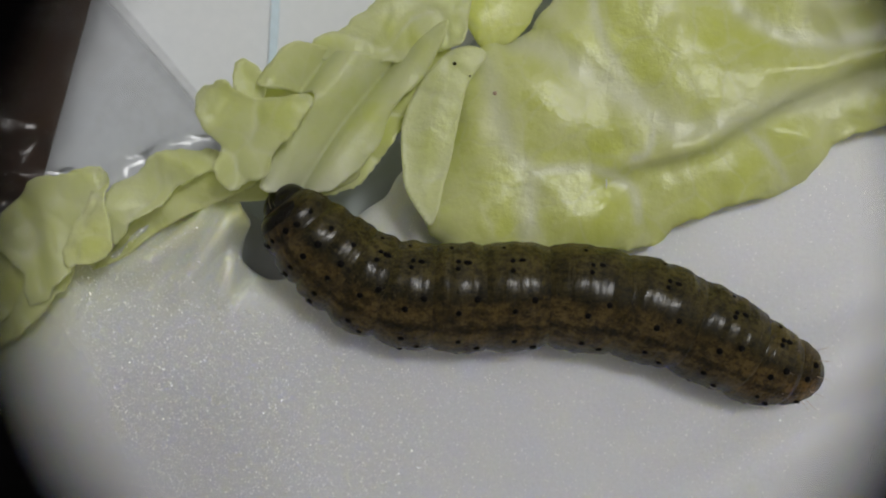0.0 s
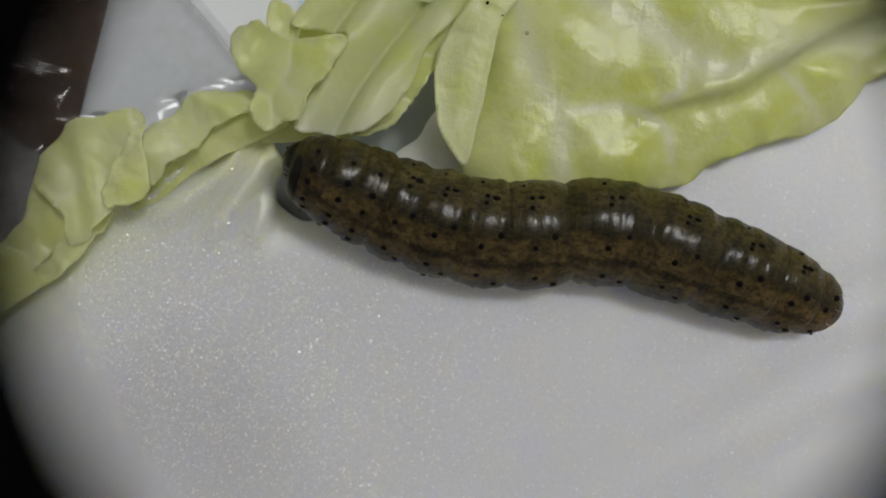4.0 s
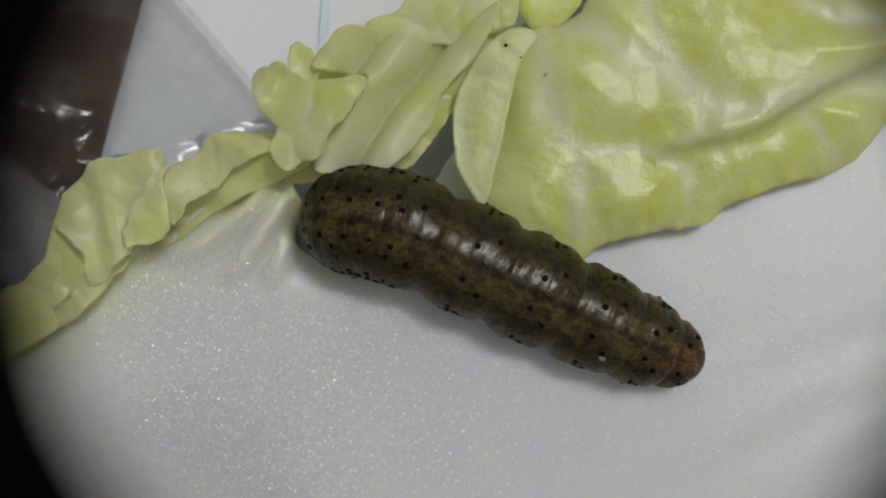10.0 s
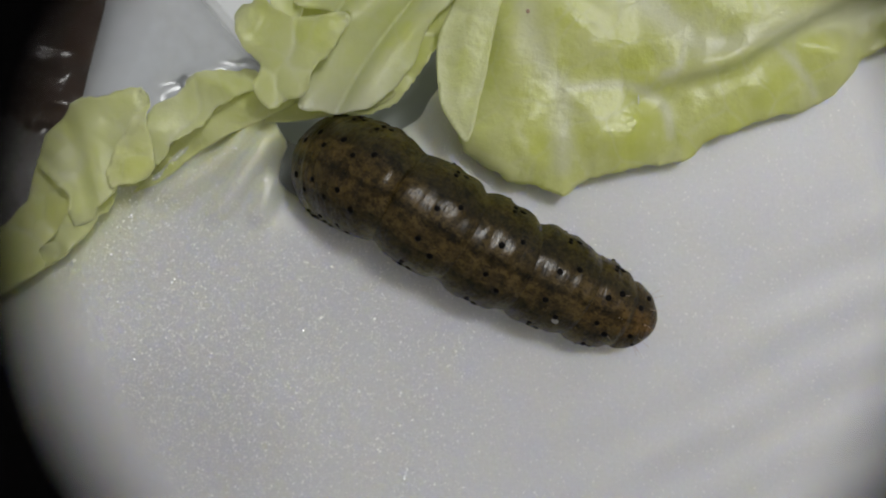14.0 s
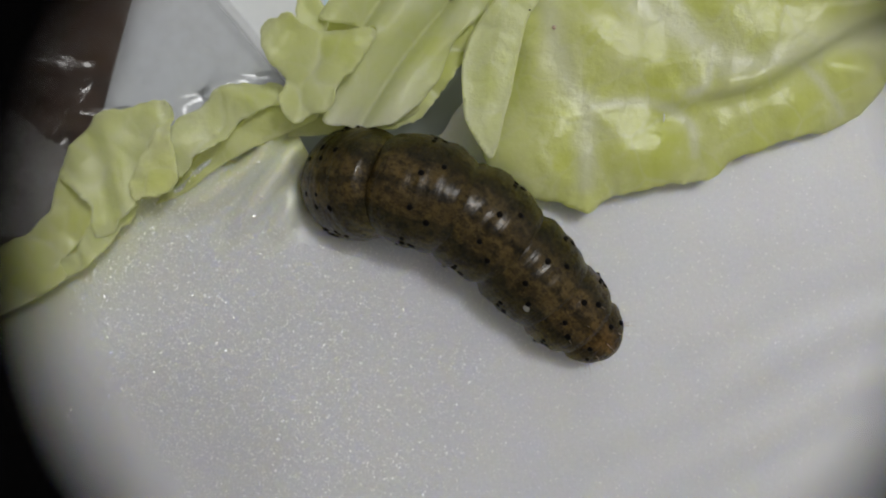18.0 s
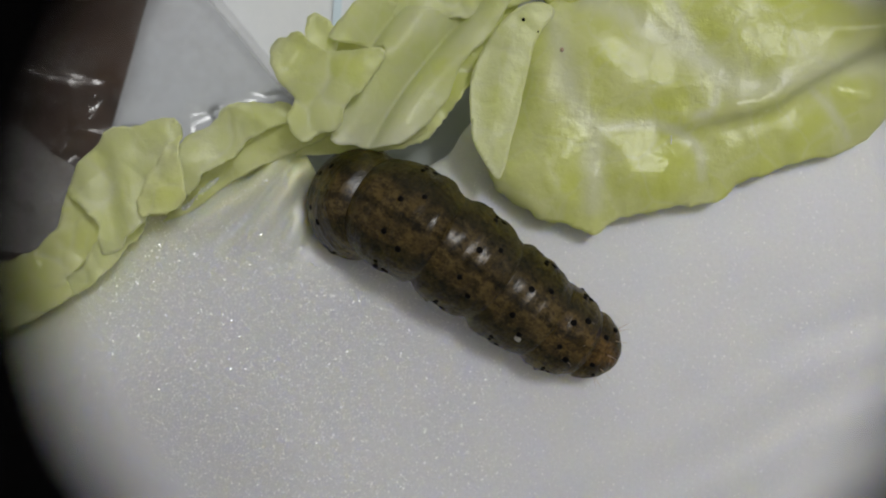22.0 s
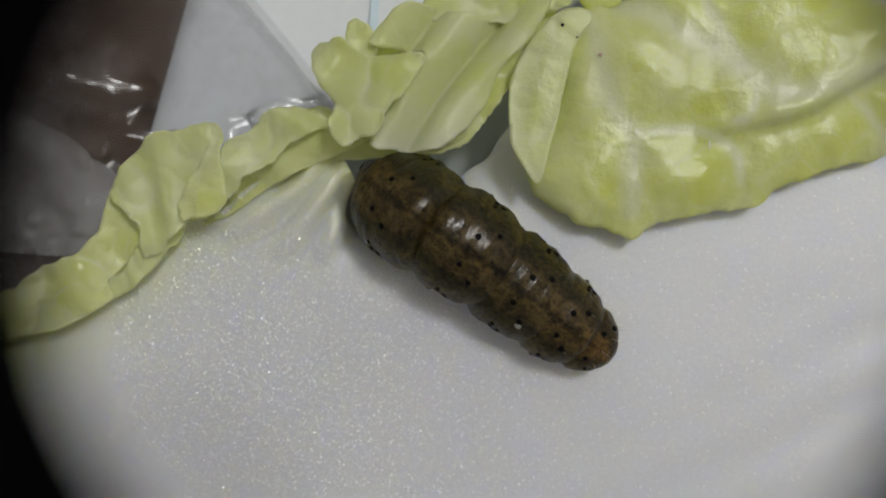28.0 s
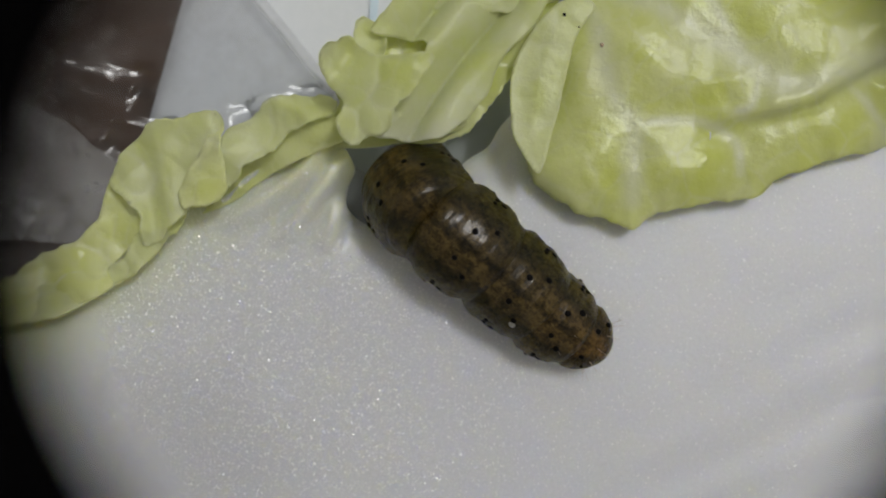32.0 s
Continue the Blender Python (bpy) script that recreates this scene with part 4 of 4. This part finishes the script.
crawl(25.0, 4, 1, 0, 1.2, (-9.8, 5.7), (-6.1, 4.7), (-2.8, 2.3), (0.8, -0.4), (4.4, -3.1), (8.5, -5.4))
crawl(26.5, 4, 1, 0, 2.2, (-10.1, 5.5), (-6.8, 4.8), (-3.6, 2.9), (-0.5, 0.6), (2.7, -1.8), (7.4, -4.8))
crawl(28.0, 4, 1, 0, 3.2, (-10.5, 5.3), (-7.5, 4.9), (-4.6, 3.6), (-1.7, 1.7), (1.1, -0.4), (3.8, -2.5), (6.3, -4.3))
crawl(29.0, 4, 1, 0, 4.4, (-10.0, 4.8), (-6.3, 4.0), (-2.7, 1.8), (0.9, -1.2), (4.1, -3.7), (7.4, -5.6))
crawl(30.0, 4, 1, 0, 4.4, (-10.2, 5.4), (-6.6, 4.5), (-3.3, 2.6), (0.1, -0.2), (3.5, -2.9), (6.9, -5.1))
crawl(31.0, 4, 1, 0, 4.4, (-10.0, 5.1), (-6.6, 4.3), (-3.4, 2.2), (-0.1, -0.3), (3.3, -3.0), (6.6, -5.4))
crawl(32.0, 4, 1, 0, 4.4, (-9.8, 4.8), (-7.0, 4.6), (-4.5, 3.2), (-1.6, 1.1), (1.2, -1.3), (3.7, -3.3), (6.1, -4.7))


def body_poses(roll, tuck, rise, swing, line):
    """The pose of every ring for one moment."""
    flat = curve_points(line, False, 20)
    run = np.r_[0, np.cumsum(np.linalg.norm(np.diff(flat, axis=0), axis=1))]
    start = flat[0] + (0.6 * min(3 * tuck, 1) * (1 - tuck) + 0.2 * tuck) * (flat[12] - flat[0]) / np.linalg.norm(flat[12] - flat[0])
    inward = flat[np.searchsorted(run, 4.0)] - start
    inward = inward / np.linalg.norm(inward)
    keep = run > 5.4 * tuck
    share = run / run[-1]
    lift = np.exp(-((run / 4.2) ** 2)) * rise + 1.0 * (0.15 + 0.85 * min(tuck, 1)) * np.exp(-(((share - 0.33) / 0.22) ** 2))
    spine = [(*q, 2.75 + d) for q, d in zip(flat[keep], lift[keep])]
    if tuck > 0:
        aside = np.array([-inward[1], inward[0]])
        f = min(swing / 4.4, 1.0)
        ahead = []
        for (back, down), (back2, side2, up2) in zip(((2.7, -5.0), (2.6, -2.6), (3.2, -0.8)), ((3.6, 1.3, -1.8), (3.4, 1.2, 0.4), (3.7, 0.6, 2.1))):
            flat_at = start + inward * (back * tuck * (1 - f) + back2 * f) + aside * side2 * f
            ahead.append((*flat_at, (2.75 + down * tuck) * (1 - f) + up2 * f))
        spine = list(curve_points(ahead + [spine[0]], False, 8))[:-1] + spine
    spine = np.array(spine)
    run = np.r_[0, np.cumsum(np.linalg.norm(np.diff(spine, axis=0), axis=1))]
    at = lambda s: Vector([np.interp(s, run, spine[:, k]) for k in range(3)])
    out, gone, reach = [], 0.0, 1.4 + 1.4 * tuck
    for name, long, wide in RINGS:
        # the rear rings keep their length; those in front share what is left of the line
        tail = TOTAL - gone - long / 2
        squeeze = (run[-1] - REAR) / (TOTAL - REAR)
        s = run[-1] - (tail if tail < REAR else REAR + (tail - REAR) * squeeze)
        gone += long
        place, along = at(s), (at(min(s + reach, run[-1])) - at(max(s - reach, 0))).normalized()
        place.z += (wide - 3.1) * 0.75 * (1 if s > run[-1] / 2 else 0.5)
        y = Vector((0, 0, 1)).cross(along)
        y = y.normalized() if y.length > 0.2 else Vector((-inward[1], inward[0], 0)) * 1.0
        z = along.cross(y).normalized()
        y = z.cross(along)
        turn = Matrix((along, y, z)).transposed().to_4x4()
        out.append(Matrix.Translation(place * MM) @ turn @ Matrix.Rotation(radians(roll), 4, "X"))
    return out


def motions():
    # the rim sits a little off the lens's middle, and slips aside as the hold changes
    walk(lens_rim, [(t, m @ Matrix.Translation(((0.26 + 0.16 * min(t / 7, 1) + 0.06 * t / 32) * MM, 0, 0))) for t, m in VIEW])
    # the caterpillar nudges the crinkled lobe towards the end
    for lobe in pushed_lobes:
        walk(lobe, [(0.0, pose(0, 0, 0)), (30.0, pose(0, 0, 0)), (31.0, pose(0.1 * MM, -0.25 * MM, 0)), (32.0, pose(0.4 * MM, -0.6 * MM, 0))])
    moments = [(t, body_poses(roll, tuck, rise, swing, line)) for t, roll, tuck, rise, swing, line in CRAWL]
    root_rows = []
    for t, poses in moments:
        mid = poses[7]
        along = mid.to_3x3() @ Vector((1, 0, 0))
        root_rows.append((t, Matrix.Translation((mid.translation.x, mid.translation.y, 0)) @ Matrix.Rotation(math.atan2(along.y, along.x), 4, "Z")))
    walk(caterpillar, root_rows)
    for i, ob in enumerate(body_parts):
        walk(ob, [(t, base.inverted() @ poses[i]) for (t, poses), (_, base) in zip(moments, root_rows)])


motions()
